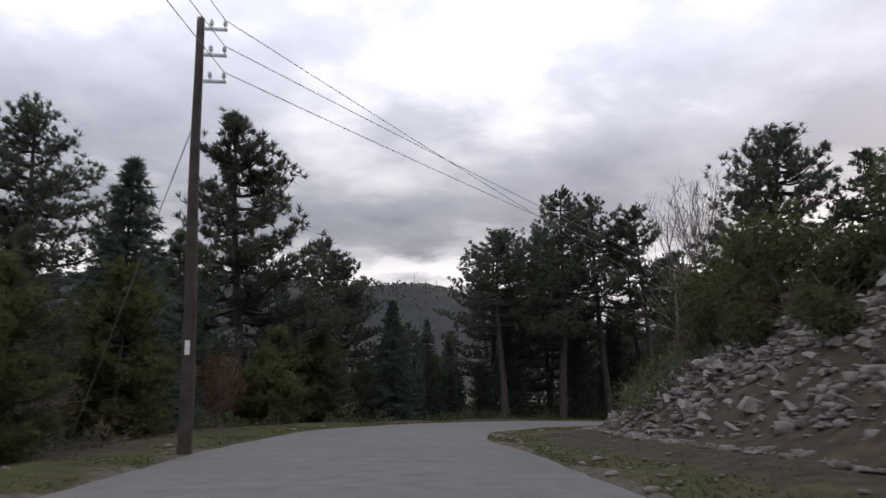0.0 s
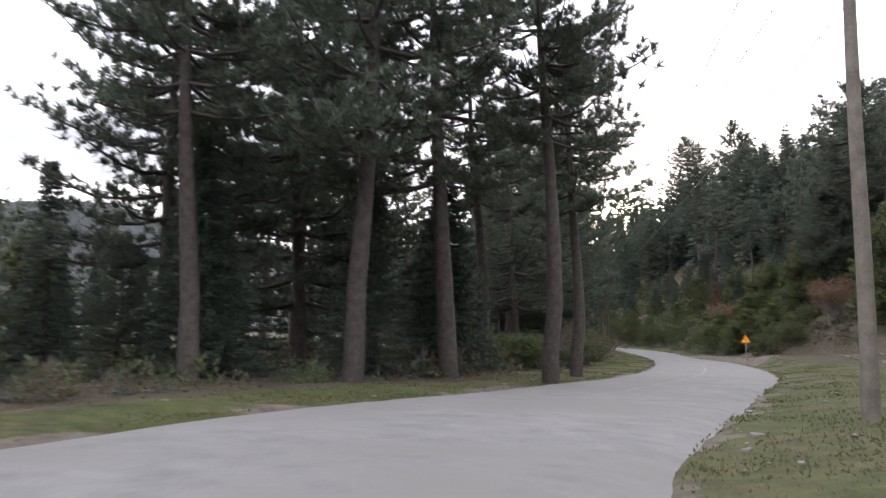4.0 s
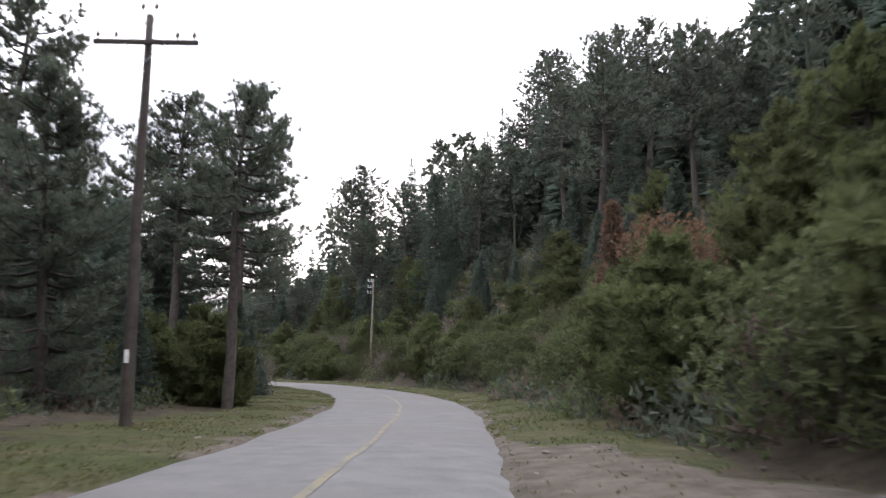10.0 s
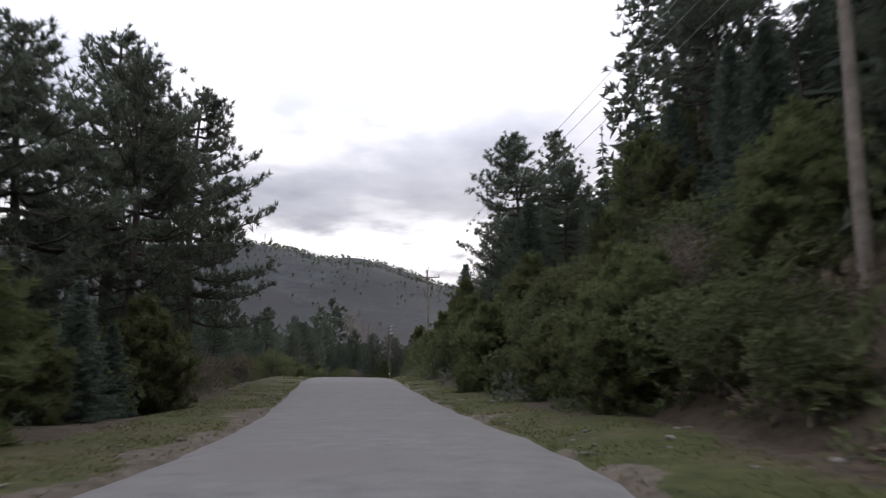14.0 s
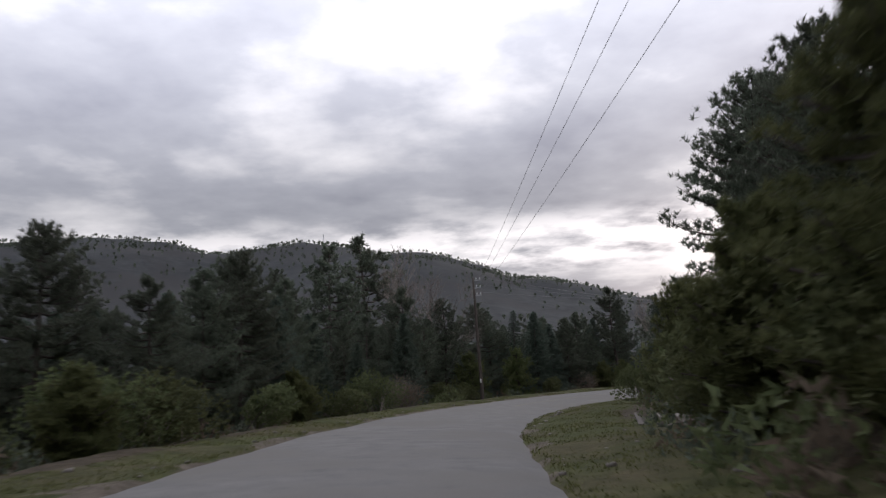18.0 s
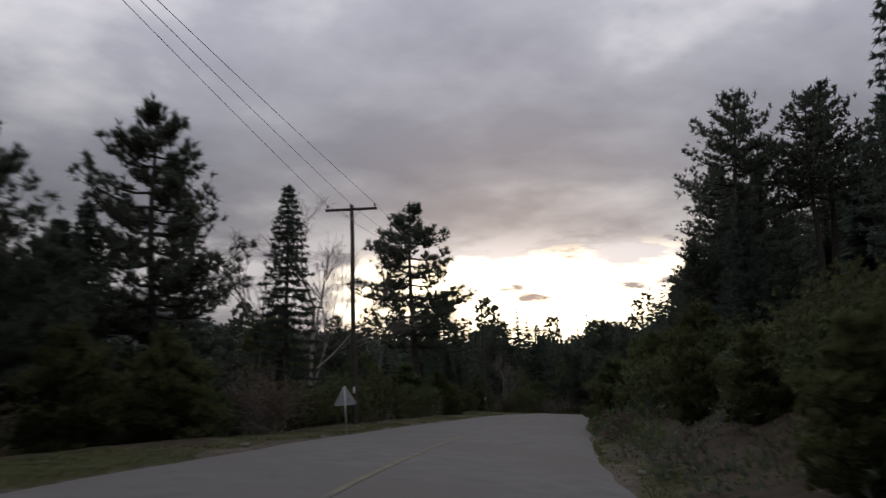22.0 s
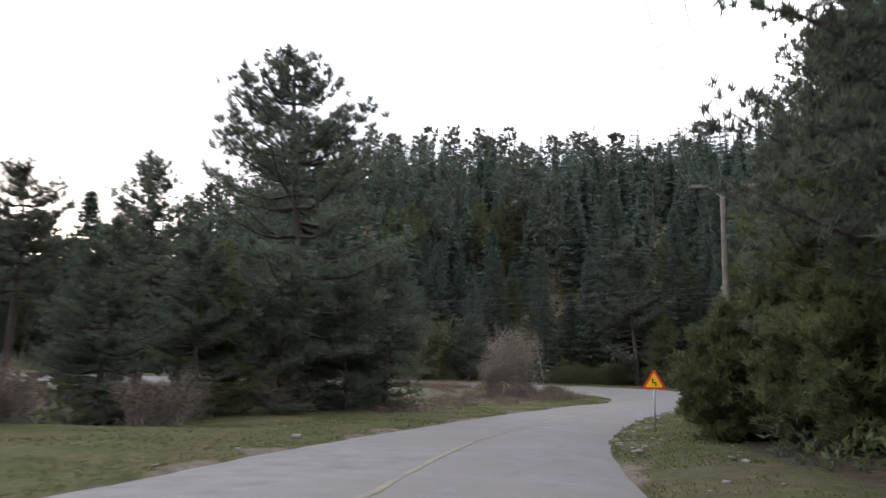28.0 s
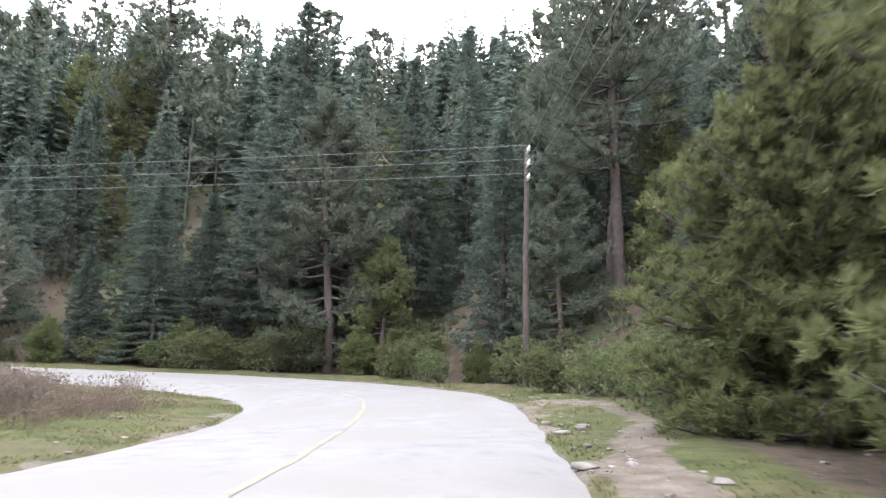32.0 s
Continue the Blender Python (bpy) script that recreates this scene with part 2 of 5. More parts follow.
M_VERGE = verge_material()
M_SOIL = material("brown_soil", (0.034, 0.028, 0.02), (0.092, 0.072, 0.05), scale=0.8, rough=0.95, bump=0.9, fine=9, contrast=0.9, third=(0.05, 0.06, 0.025), third_scale=0.15)
M_ROCK = material("weathered_grey_rock", (0.1, 0.092, 0.082), (0.28, 0.257, 0.23), scale=1.5, rough=0.9, bump=0.8, fine=12, contrast=0.8, spread=0.35)
M_RUBBLE = material("brown_rubble", (0.07, 0.056, 0.043), (0.2, 0.165, 0.13), scale=1.5, rough=0.95, bump=0.8, fine=12, contrast=0.8, spread=0.35)
M_ORANGE_ROCK = material("orange_brown_rock", (0.2, 0.12, 0.07), (0.4, 0.25, 0.15), scale=1.5, rough=0.9, bump=0.8, fine=12, contrast=0.8, spread=0.3)
M_BARK = material("grey_brown_pine_bark", (0.034, 0.028, 0.025), (0.098, 0.082, 0.072), scale=5, rough=0.95, bump=0.9, fine=25, contrast=0.9)
M_PALE_BARK = material("pale_grey_bark", (0.16, 0.14, 0.12), (0.32, 0.29, 0.26), scale=6, rough=0.9, bump=0.4, fine=25, contrast=0.8)
M_PINE = material("dark_pine_needles", (0.062, 0.078, 0.056), (0.128, 0.147, 0.108), scale=0.8, rough=0.7, bump=0, fine=8, contrast=0.9, spread=0.4)
M_FIR = material("blue_green_fir_needles", (0.06, 0.086, 0.068), (0.12, 0.15, 0.118), scale=0.8, rough=0.7, bump=0, fine=8, contrast=0.9, spread=0.35)
M_YOUNG = material("fresh_green_young_needles", (0.068, 0.09, 0.036), (0.15, 0.165, 0.072), scale=0.9, rough=0.7, bump=0, fine=8, contrast=0.9, spread=0.35)
M_SHRUB = material("olive_shrub_leaves", (0.07, 0.09, 0.04), (0.15, 0.165, 0.08), scale=1.2, rough=0.75, bump=0, fine=9, contrast=0.9, spread=0.35)
M_DRY = material("dry_brown_leaves", (0.09, 0.071, 0.054), (0.195, 0.153, 0.115), scale=1.2, rough=0.85, bump=0, fine=9, contrast=0.9, spread=0.3)
M_TWIG = material("grey_twigs", (0.13, 0.11, 0.097), (0.27, 0.235, 0.205), scale=3, rough=0.9, bump=0, fine=20, contrast=0.8, spread=0.2)
M_OAK = material("withered_oak_leaves", (0.14, 0.085, 0.055), (0.3, 0.19, 0.12), scale=1.2, rough=0.85, bump=0, fine=9, contrast=0.9, spread=0.25)
M_PALE_LEAF = material("pale_grey_brown_leaves", (0.14, 0.115, 0.095), (0.28, 0.24, 0.2), scale=1.2, rough=0.85, bump=0, fine=9, contrast=0.9, spread=0.25)
M_RUST = material("rust_brown_dead_needles", (0.12, 0.08, 0.055), (0.24, 0.155, 0.105), scale=1.0, rough=0.85, bump=0, fine=9, contrast=0.9, spread=0.25)
M_POLE = material("weathered_grey_timber", (0.1, 0.085, 0.07), (0.24, 0.21, 0.18), scale=3, rough=0.9, bump=0.5, fine=30, contrast=0.9)
M_TAR = material("dark_creosoted_timber", (0.035, 0.028, 0.024), (0.09, 0.075, 0.065), scale=3, rough=0.85, bump=0.5, fine=30, contrast=0.9)
M_STEEL = material("galvanised_steel", (0.35, 0.36, 0.37), (0.5, 0.51, 0.52), scale=6, rough=0.45, bump=0.05, fine=60, metal=0.7)
M_WIRE = material("dull_aluminium_wire", (0.16, 0.16, 0.17), (0.22, 0.22, 0.23), scale=4, rough=0.5, bump=0, metal=0.5)
M_CERAMIC = material("white_porcelain", (0.6, 0.6, 0.6), (0.75, 0.75, 0.74), scale=9, rough=0.25, bump=0)
M_BROWN_CERAMIC = material("brown_porcelain", (0.06, 0.035, 0.025), (0.1, 0.06, 0.04), scale=9, rough=0.25, bump=0)
M_RED = material("red_sign_film", (0.55, 0.04, 0.02), (0.68, 0.06, 0.03), scale=5, rough=0.4, bump=0)
M_YELLOW = material("yellow_sign_film", (0.72, 0.42, 0.01), (0.8, 0.5, 0.02), scale=5, rough=0.4, bump=0)
M_BLACK = material("black_sign_film", (0.012, 0.012, 0.012), (0.02, 0.02, 0.02), scale=5, rough=0.45, bump=0)
M_HILL = material("far_wooded_hillside", (0.011, 0.014, 0.016), (0.042, 0.045, 0.047), scale=0.03, rough=1.0, bump=0.9, fine=0.12, contrast=0.7, third=(0.027, 0.027, 0.028), third_scale=0.007, coords="World")
for _m in (M_PINE, M_FIR, M_YOUNG, M_SHRUB, M_DRY, M_OAK, M_PALE_LEAF, M_RUST):
    leafy(_m)

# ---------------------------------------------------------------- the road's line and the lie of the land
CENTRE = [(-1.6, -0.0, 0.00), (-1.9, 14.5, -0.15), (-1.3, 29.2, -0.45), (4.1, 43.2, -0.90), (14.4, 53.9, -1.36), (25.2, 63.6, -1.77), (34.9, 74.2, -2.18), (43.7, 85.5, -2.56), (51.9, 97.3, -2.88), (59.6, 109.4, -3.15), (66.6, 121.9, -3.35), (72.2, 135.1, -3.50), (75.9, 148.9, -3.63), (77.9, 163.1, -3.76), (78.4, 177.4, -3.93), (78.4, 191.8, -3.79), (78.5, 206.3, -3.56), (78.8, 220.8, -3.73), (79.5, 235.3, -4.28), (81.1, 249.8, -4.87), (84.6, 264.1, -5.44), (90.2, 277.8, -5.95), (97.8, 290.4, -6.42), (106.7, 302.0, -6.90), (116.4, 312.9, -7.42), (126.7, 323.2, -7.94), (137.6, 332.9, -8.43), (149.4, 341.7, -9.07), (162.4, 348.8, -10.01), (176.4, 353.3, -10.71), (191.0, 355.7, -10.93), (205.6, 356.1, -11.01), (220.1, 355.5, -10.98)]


def catmull(points, step):
    """Points at about even steps along a smooth curve through the given ones."""
    p = np.array(points, float)
    p = np.vstack([2 * p[0] - p[1], p, 2 * p[-1] - p[-2]])
    out = []
    for i in range(1, len(p) - 2):
        n = max(2, int(np.linalg.norm(p[i + 1] - p[i]) / step))
        for u in np.arange(n) / n:
            a, b, c, d = p[i - 1], p[i], p[i + 1], p[i + 2]
            out.append(0.5 * (2 * b + (c - a) * u + (2 * a - 5 * b + 4 * c - d) * u * u + (3 * b - a - 3 * c + d) * u ** 3))
    out.append(p[-2])
    return np.array(out)


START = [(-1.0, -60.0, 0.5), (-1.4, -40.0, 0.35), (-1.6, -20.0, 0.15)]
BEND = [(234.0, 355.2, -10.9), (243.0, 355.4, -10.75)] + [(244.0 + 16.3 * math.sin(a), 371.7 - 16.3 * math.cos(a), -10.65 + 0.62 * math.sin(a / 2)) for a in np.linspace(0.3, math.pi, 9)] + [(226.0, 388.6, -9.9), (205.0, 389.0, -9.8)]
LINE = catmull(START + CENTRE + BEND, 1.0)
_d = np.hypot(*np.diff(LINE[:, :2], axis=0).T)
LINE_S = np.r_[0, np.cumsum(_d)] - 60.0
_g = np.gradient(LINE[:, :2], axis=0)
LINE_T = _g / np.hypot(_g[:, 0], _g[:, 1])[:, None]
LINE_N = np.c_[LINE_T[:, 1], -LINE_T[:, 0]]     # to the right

# half widths left and right of the line, by the way along it
W_S = [-60, 10, 20, 33, 44, 58, 70, 82, 105, 114, 124, 136, 150, 205, 250, 300, 330, 356, 368, 390, 413, 427, 441, 453, 464, 478, 490, 508, 522, 600]
W_L = [-3.8, -3.8, -4.0, -4.0, -3.9, -3.2, -2.9, -3.0, -2.8, -2.8, -2.8, -2.8, -2.7, -3.1, -3.4, -3.8, -4.0, -4.0, -4.0, -4.0, -4.6, -3.8, -3.6, -3.7, -3.7, -3.7, -3.6, -3.6, -3.6, -3.6]
W_R = [4.7, 4.6, 4.1, 2.6, 3.1, 3.4, 3.5, 3.7, 3.6, 2.4, 2.3, 2.8, 3.3, 3.2, 3.2, 3.2, 4.4, 4.8, 4.2, 3.1, 3.6, 3.9, 3.2, 2.9, 3.2, 4.2, 5.4, 5.4, 4.0, 3.5]
# the bends are banked: the left side stands higher
B_S = [-60, 10, 30, 50, 64, 80, 190, 250, 285, 320, 400, 420, 468, 488, 600]
B_K = [0.0, 0.01, 0.035, 0.035, 0.01, 0.0, 0.0, 0.025, 0.06, 0.06, 0.055, 0.01, 0.0, -0.08, -0.08]
# right side: verge width, slope and final rise; left side: verge, slope, final fall or rise
R_S = [-60, 12, 31, 37, 60, 66, 100, 114, 145, 165, 205, 235, 262, 272, 290, 318, 350, 385, 407, 418, 430, 452, 468, 526, 531, 536, 600]
R_V = [3.2, 3.2, 4.0, 12, 11, 6.5, 8.0, 4.0, 3.2, 3.2, 3.0, 2.5, 2.5, 4.0, 5.0, 2.2, 1.4, 1.1, 1.1, 3.0, 4.0, 4.5, 5.0, 5.5, 6.0, 6.0, 6.0]
R_K = [0.95, 0.95, 0.8, 0.5, 0.5, 0.42, 0.45, 0.6, 0.75, 0.9, 0.9, 0.7, 0.6, 0.5, 0.35, 0.5, 0.6, 0.6, 0.55, 0.42, 0.45, 0.55, 0.8, 0.8, 0.5, 0.03, 0.0]
R_H = [12, 12, 12, 26, 34, 38, 42, 46, 52, 54, 50, 26, 12, 7, 6, 12, 19, 21, 20, 20, 21, 36, 70, 78, 34, 2, 2]
L_S = [-60, 0, 40, 64, 100, 140, 180, 205, 240, 300, 379, 407, 462, 600]
L_V = [1.0, 1.0, 2.4, 2.2, 4.0, 4.0, 3.0, 2.5, 3.0, 2.5, 3.0, 8.0, 8.0, 6.0]
L_K = [0.25, 0.25, -0.15, 0.0, 0.05, 0.08, 0.05, -0.1, -0.2, -0.2, -0.15, -0.03, 0.0, 0.0]
L_H = [1, 1, -4, 1, 3, 4, 2, -4, -6, -6, -4, -2, 1, 1]


def along(x, y):
    """Way along the road, distance to its right, and the road's height, for arrays of places."""
    x, y = np.atleast_1d(np.asarray(x, float)), np.atleast_1d(np.asarray(y, float))
    s, d, z = np.empty(len(x)), np.empty(len(x)), np.empty(len(x))
    for a in range(0, len(x), 20000):
        b = slice(a, a + 20000)
        r2 = (x[b, None] - LINE[None, :, 0]) ** 2 + (y[b, None] - LINE[None, :, 1]) ** 2
        i = r2.argmin(1)
        ox, oy = x[b] - LINE[i, 0], y[b] - LINE[i, 1]
        t = ox * LINE_T[i, 0] + oy * LINE_T[i, 1]
        side = np.sign(ox * LINE_N[i, 0] + oy * LINE_N[i, 1])
        s[b], d[b], z[b] = LINE_S[i] + t, side * np.sqrt(r2[np.arange(len(i)), i]), LINE[i, 2] + t * np.gradient(LINE[:, 2], LINE_S)[i]
    return s, d, z


def profile(s, d, z):
    """The ground's height at distance d beside the road."""
    right, left = np.interp(s, W_S, W_R), np.interp(s, W_S, W_L)
    er = np.maximum(d - right, 0)
    el = np.maximum(left - d, 0)
    up = np.maximum(er - np.interp(s, R_S, R_V), 0)
    cap, k = np.interp(s, R_S, R_H), np.interp(s, R_S, R_K)
    h = cap * (1 - np.exp(-k * up / cap))
    dn = np.maximum(el - np.interp(s, L_S, L_V), 0)
    capl, kl = np.interp(s, L_S, L_H), np.interp(s, L_S, L_K)
    h += np.where(np.abs(kl) > 1e-3, capl * (1 - np.exp(-np.abs(kl) * dn / np.maximum(np.abs(capl), 0.5))), 0)
    z = z - np.interp(s, B_S, B_K) * (np.clip(d, left, right) - 2.0)
    h += 0.5 * np.exp(-((s - 101) / 8) ** 2) * np.clip((er - 0.5) / 1.2, 0, 1) * np.exp(-np.maximum(er - 6, 0) / 4)
    h += 0.75 * np.exp(-((s - 87) / 10) ** 2) * np.exp(-((er - 7.2) / 1.5) ** 2)
    h += 0.12 * np.clip(er - 0.4, 0, 1.5) + 0.06 * np.clip(el - 0.4, 0, 1.5)
    return z + h


def bumps(x, y, scale, seed):
    """A cheap smooth noise field from a few sines, in about -1 to 1."""
    rng = np.random.RandomState(seed)
    out = 0
    for k in range(7):
        a, f, ph = rng.uniform(0, 6.28), rng.uniform(0.6, 2.2) / scale, rng.uniform(0, 6.28)
        out = out + np.sin((x * math.cos(a) + y * math.sin(a)) * f + ph + 1.3 * np.sin((y * math.cos(a) - x * math.sin(a)) * f * 0.7 + ph * 2))
    return out / 4.0


def ground_height(x, y):
    s, d, z = along(x, y)
    edge = np.where(d > 0, d - np.interp(s, W_S, W_R), np.interp(s, W_S, W_L) - d)
    rough = np.clip((edge - 1.0) / 6.0, 0, 1)
    return profile(s, d, z) + rough * (0.25 * bumps(np.asarray(x), np.asarray(y), 3.0, 3) + 0.8 * np.clip((edge - 12) / 30, 0, 1) * bumps(np.asarray(x), np.asarray(y), 14.0, 4))


def mesh_object(name, verts, faces, mats, parent=None, smooth=False):
    me = bpy.data.meshes.new(name)
    verts = np.asarray(verts, np.float32)
    faces = np.asarray(faces, np.int32)
    n, k = faces.shape
    me.vertices.add(len(verts))
    me.vertices.foreach_set("co", verts.ravel())
    me.loops.add(n * k)
    me.loops.foreach_set("vertex_index", faces.ravel())
    me.polygons.add(n)
    me.polygons.foreach_set("loop_start", np.arange(n, dtype=np.int32) * k)
    if smooth:
        me.polygons.foreach_set("use_smooth", np.ones(n, bool))
    for mt in (mats if isinstance(mats, (list, tuple)) else [mats]):
        me.materials.append(mt)
    me.update(calc_edges=True)
    me.validate()
    ob = new(name, me)
    ob.parent = parent
    return ob


def grid_faces(rows, cols):
    i = np.arange((rows - 1) * (cols - 1))
    a = (i // (cols - 1)) * cols + i % (cols - 1)
    return np.c_[a, a + 1, a + cols + 1, a + cols]


def part(name, bm, mat, parent=None, label=""):
    me = bpy.data.meshes.new(name)
    bm.to_mesh(me)
    bm.free()
    for mt in (mat if isinstance(mat, (list, tuple)) else [mat]):
        me.materials.append(mt)
    ob = new(name, me)
    ob.parent = parent
    return tagged(ob, label) if label else ob


def shade_smooth(ob):
    ob.data.polygons.foreach_set("use_smooth", np.ones(len(ob.data.polygons), bool))
    return ob


# ---------------------------------------------------------------- ground, verges, road
def make_ground():
    gx, gy = np.arange(-170, 431, 2.5), np.arange(-130, 571, 2.5)
    X, Y = np.meshgrid(gx, gy)
    s, d, z = along(X.ravel(), Y.ravel())
    h = ground_height(X.ravel(), Y.ravel())
    lower = np.clip((13.0 - np.abs(d)) / 3.0, 0, 1) * 0.7
    H = h.reshape(X.shape)
    # soften the folds where two stretches of road are equally near
    far = np.clip((np.abs(d.reshape(X.shape)) - 14) / 12, 0, 1)
    for _ in range(6):
        P = np.pad(H, 1, mode="edge")
        avg = (P[:-2, 1:-1] + P[2:, 1:-1] + P[1:-1, :-2] + P[1:-1, 2:]) / 4
        H = H * (1 - 0.7 * far) + avg * 0.7 * far
    H = H - lower.reshape(X.shape)
    # the land falls away again beyond the hairpin
    u = np.clip((Y - 450) / 75, 0, 1)
    H = H - 48 * u * u * (3 - 2 * u)
    ob = mesh_object("ground", np.c_[X.ravel(), Y.ravel(), H.ravel()], grid_faces(len(gy), len(gx)), M_SOIL, smooth=True)
    tagged(ob, "brown leaf-littered forest ground rising and falling beside the road", "ground", kind="structure")
    return gx, gy, H


GX, GY, GH = make_ground()


def soil(x, y):
    """The finished ground's height at a place."""
    h = float(ground_height([x], [y])[0])
    s, d, z = along([x], [y])
    if abs(d[0]) < 14:
        return h
    i, j = (x - GX[0]) / 2.5, (y - GY[0]) / 2.5
    i0, j0 = int(np.clip(i, 0, len(GX) - 2)), int(np.clip(j, 0, len(GY) - 2))
    u, v = min(max(i - i0, 0), 1), min(max(j - j0, 0), 1)
    return float((GH[j0, i0] * (1 - u) + GH[j0, i0 + 1] * u) * (1 - v) + (GH[j0 + 1, i0] * (1 - u) + GH[j0 + 1, i0 + 1] * u) * v)


def soils(x, y):
    x, y = np.asarray(x, float), np.asarray(y, float)
    i, j = (x - GX[0]) / 2.5, (y - GY[0]) / 2.5
    i0, j0 = np.clip(i.astype(int), 0, len(GX) - 2), np.clip(j.astype(int), 0, len(GY) - 2)
    u, v = np.clip(i - i0, 0, 1), np.clip(j - j0, 0, 1)
    far = (GH[j0, i0] * (1 - u) + GH[j0, i0 + 1] * u) * (1 - v) + (GH[j0 + 1, i0] * (1 - u) + GH[j0 + 1, i0 + 1] * u) * v
    s, d, z = along(x, y)
    return np.where(np.abs(d) < 14, ground_height(x, y), far)


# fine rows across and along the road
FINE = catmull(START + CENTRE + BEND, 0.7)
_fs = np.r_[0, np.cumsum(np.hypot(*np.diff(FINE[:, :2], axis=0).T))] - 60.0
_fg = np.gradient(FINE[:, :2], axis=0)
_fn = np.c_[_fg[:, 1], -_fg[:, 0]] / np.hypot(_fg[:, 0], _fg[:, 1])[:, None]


def ragged(s, seed, amp):
    return amp * (0.6 * bumps(s, s * 0, 1.4, seed) + 0.6 * bumps(s, s * 0, 0.45, seed + 1))


EDGE_R = np.interp(_fs, W_S, W_R) + ragged(_fs, 11, 0.10)
EDGE_L = np.interp(_fs, W_S, W_L) + ragged(_fs, 21, 0.10)


def make_road():
    cols = 13
    u = np.linspace(0, 1, cols)
    off = EDGE_L[:, None] + (EDGE_R - EDGE_L)[:, None] * u
    x = FINE[:, 0, None] + _fn[:, 0, None] * off
    y = FINE[:, 1, None] + _fn[:, 1, None] * off
    bank = np.interp(_fs, B_S, B_K)
    z = FINE[:, 2, None] - bank[:, None] * (off - 2.0) + 0.05 - 0.05 * (2 * u - 1)[None, :] ** 2 + 0.012 * bumps(x, y, 2.5, 31)
    z[:, 0] -= 0.10
    z[:, -1] -= 0.10
    road = mesh_object("road", np.c_[x.ravel(), y.ravel(), z.ravel()], grid_faces(len(FINE), cols), M_ASPHALT, smooth=True)
    tagged(road, "pale grey worn asphalt road with crumbling edges", "road", kind="structure")
    # centre line, worn thin in places
    mid = (EDGE_L + EDGE_R) / 2 * 0.6 + 0.05
    rng = np.random.RandomState(5)
    v, f = [], []
    for i in range(0, len(FINE) - 1):
        s0 = _fs[i]
        if s0 < 60 or (100 < s0 < 118) or (172 < s0 < 296) or rng.rand() < 0.03:
            continue
        w = 0.055 + 0.012 * rng.rand()
        for j in (i, i + 1):
            for q in (-w, w):
                o = mid[j] + q
                v.append((FINE[j, 0] + _fn[j, 0] * o, FINE[j, 1] + _fn[j, 1] * o, FINE[j, 2] - bank[j] * (o - 2.0) + 0.058 - 0.05 * (2 * (o - EDGE_L[j]) / (EDGE_R[j] - EDGE_L[j]) - 1) ** 2 + 0.012 * float(bumps(np.array(FINE[j, 0] + _fn[j, 0] * o), np.array(FINE[j, 1] + _fn[j, 1] * o), 2.5, 31))))
        n = len(v)
        f.append((n - 4, n - 3, n - 1, n - 2))
    line = mesh_object("centre_line", v, f, M_LINE)
    tagged(line, "faded yellow centre line painted on the asphalt", "road marking", kind="structure")


make_road()


def make_verge(name, side, label, mat_rows):
    offs = np.array([-0.25, 0.0, 0.25, 0.6, 1.0, 1.5, 2.1, 2.8, 3.6, 4.5, 5.5, 6.6, 7.8, 9.2, 10.8])
    edge = EDGE_R if side > 0 else EDGE_L
    off = edge[:, None] + side * offs[None, :]
    x = FINE[:, 0, None] + _fn[:, 0, None] * off
    y = FINE[:, 1, None] + _fn[:, 1, None] * off
    h = ground_height(x.ravel(), y.ravel()).reshape(x.shape)
    # the road's own height close by, so that the two meet cleanly
    lip = FINE[:, 2] - np.interp(_fs, B_S, B_K) * (edge - 2.0)
    h[:, 0] = lip - 0.12
    h[:, 1] = lip - 0.015
    h[:, 2:] += 0.04 * bumps(x[:, 2:], y[:, 2:], 0.8, 41)
    h[:, -1] -= 0.9
    faces = grid_faces(len(FINE), len(offs))
    kind = mat_rows(np.repeat(_fs, len(offs)), np.tile(offs, len(FINE)), x.ravel(), y.ravel())
    ob = mesh_object(name, np.c_[x.ravel(), y.ravel(), h.ravel()], faces if side > 0 else faces[:, ::-1], M_VERGE, smooth=True)
    for layer, value in (("soil", 1), ("dirt", 2)):
        ob.data.attributes.new(layer, "FLOAT", "POINT").data.foreach_set("value", (kind == value).astype(np.float32))
    tagged(ob, label, "verge", kind="structure")


def right_kind(s, o, x, y):
    wob = o + 0.8 * bumps(x, y, 2.0, 51)
    grass_to = np.interp(s, [-60, 20, 34, 62, 90, 96, 118, 124, 205, 240, 262, 300, 318, 385, 410, 422, 439, 445, 600], [0.7, 0.9, 3.5, 6, 5, 2.0, 0.6, 3.2, 2.2, 2.0, 3.6, 4.0, 0.6, 0.6, 0.7, 3.0, 3.2, 3.0, 3.0])
    dirt = ((s > 97) & (s < 127) & (wob < np.interp(s, [97, 104, 116, 127], [1.2, 4.0, 4.6, 1.2]))) | ((s > 458) & (s < 490) & (wob > 0.9) & (wob < 1.9)) | (o + 0.5 * bumps(x, y, 0.9, 53) < -0.05)
    return np.where(dirt, 2, np.where(wob < grass_to, 0, 1))


def left_kind(s, o, x, y):
    wob = o + 0.7 * bumps(x, y, 2.0, 52)
    grass_to = np.interp(s, [-60, 0, 60, 100, 150, 180, 240, 380, 400, 600], [1.6, 1.6, 2.0, 4.2, 4.0, 3.0, 2.2, 2.0, 9.0, 9.0])
    dirt = (o + 0.5 * bumps(x, y, 0.9, 54) < -0.05) | ((s > 170) & (s < 205) & (wob < 0.45))
    return np.where(dirt, 2, np.where(wob < grass_to, 0, 1))


make_verge("verge_right", 1, "mossy green grass verge with bare earth patches", right_kind)
make_verge("verge_left", -1, "narrow green grass verge beside the asphalt", left_kind)


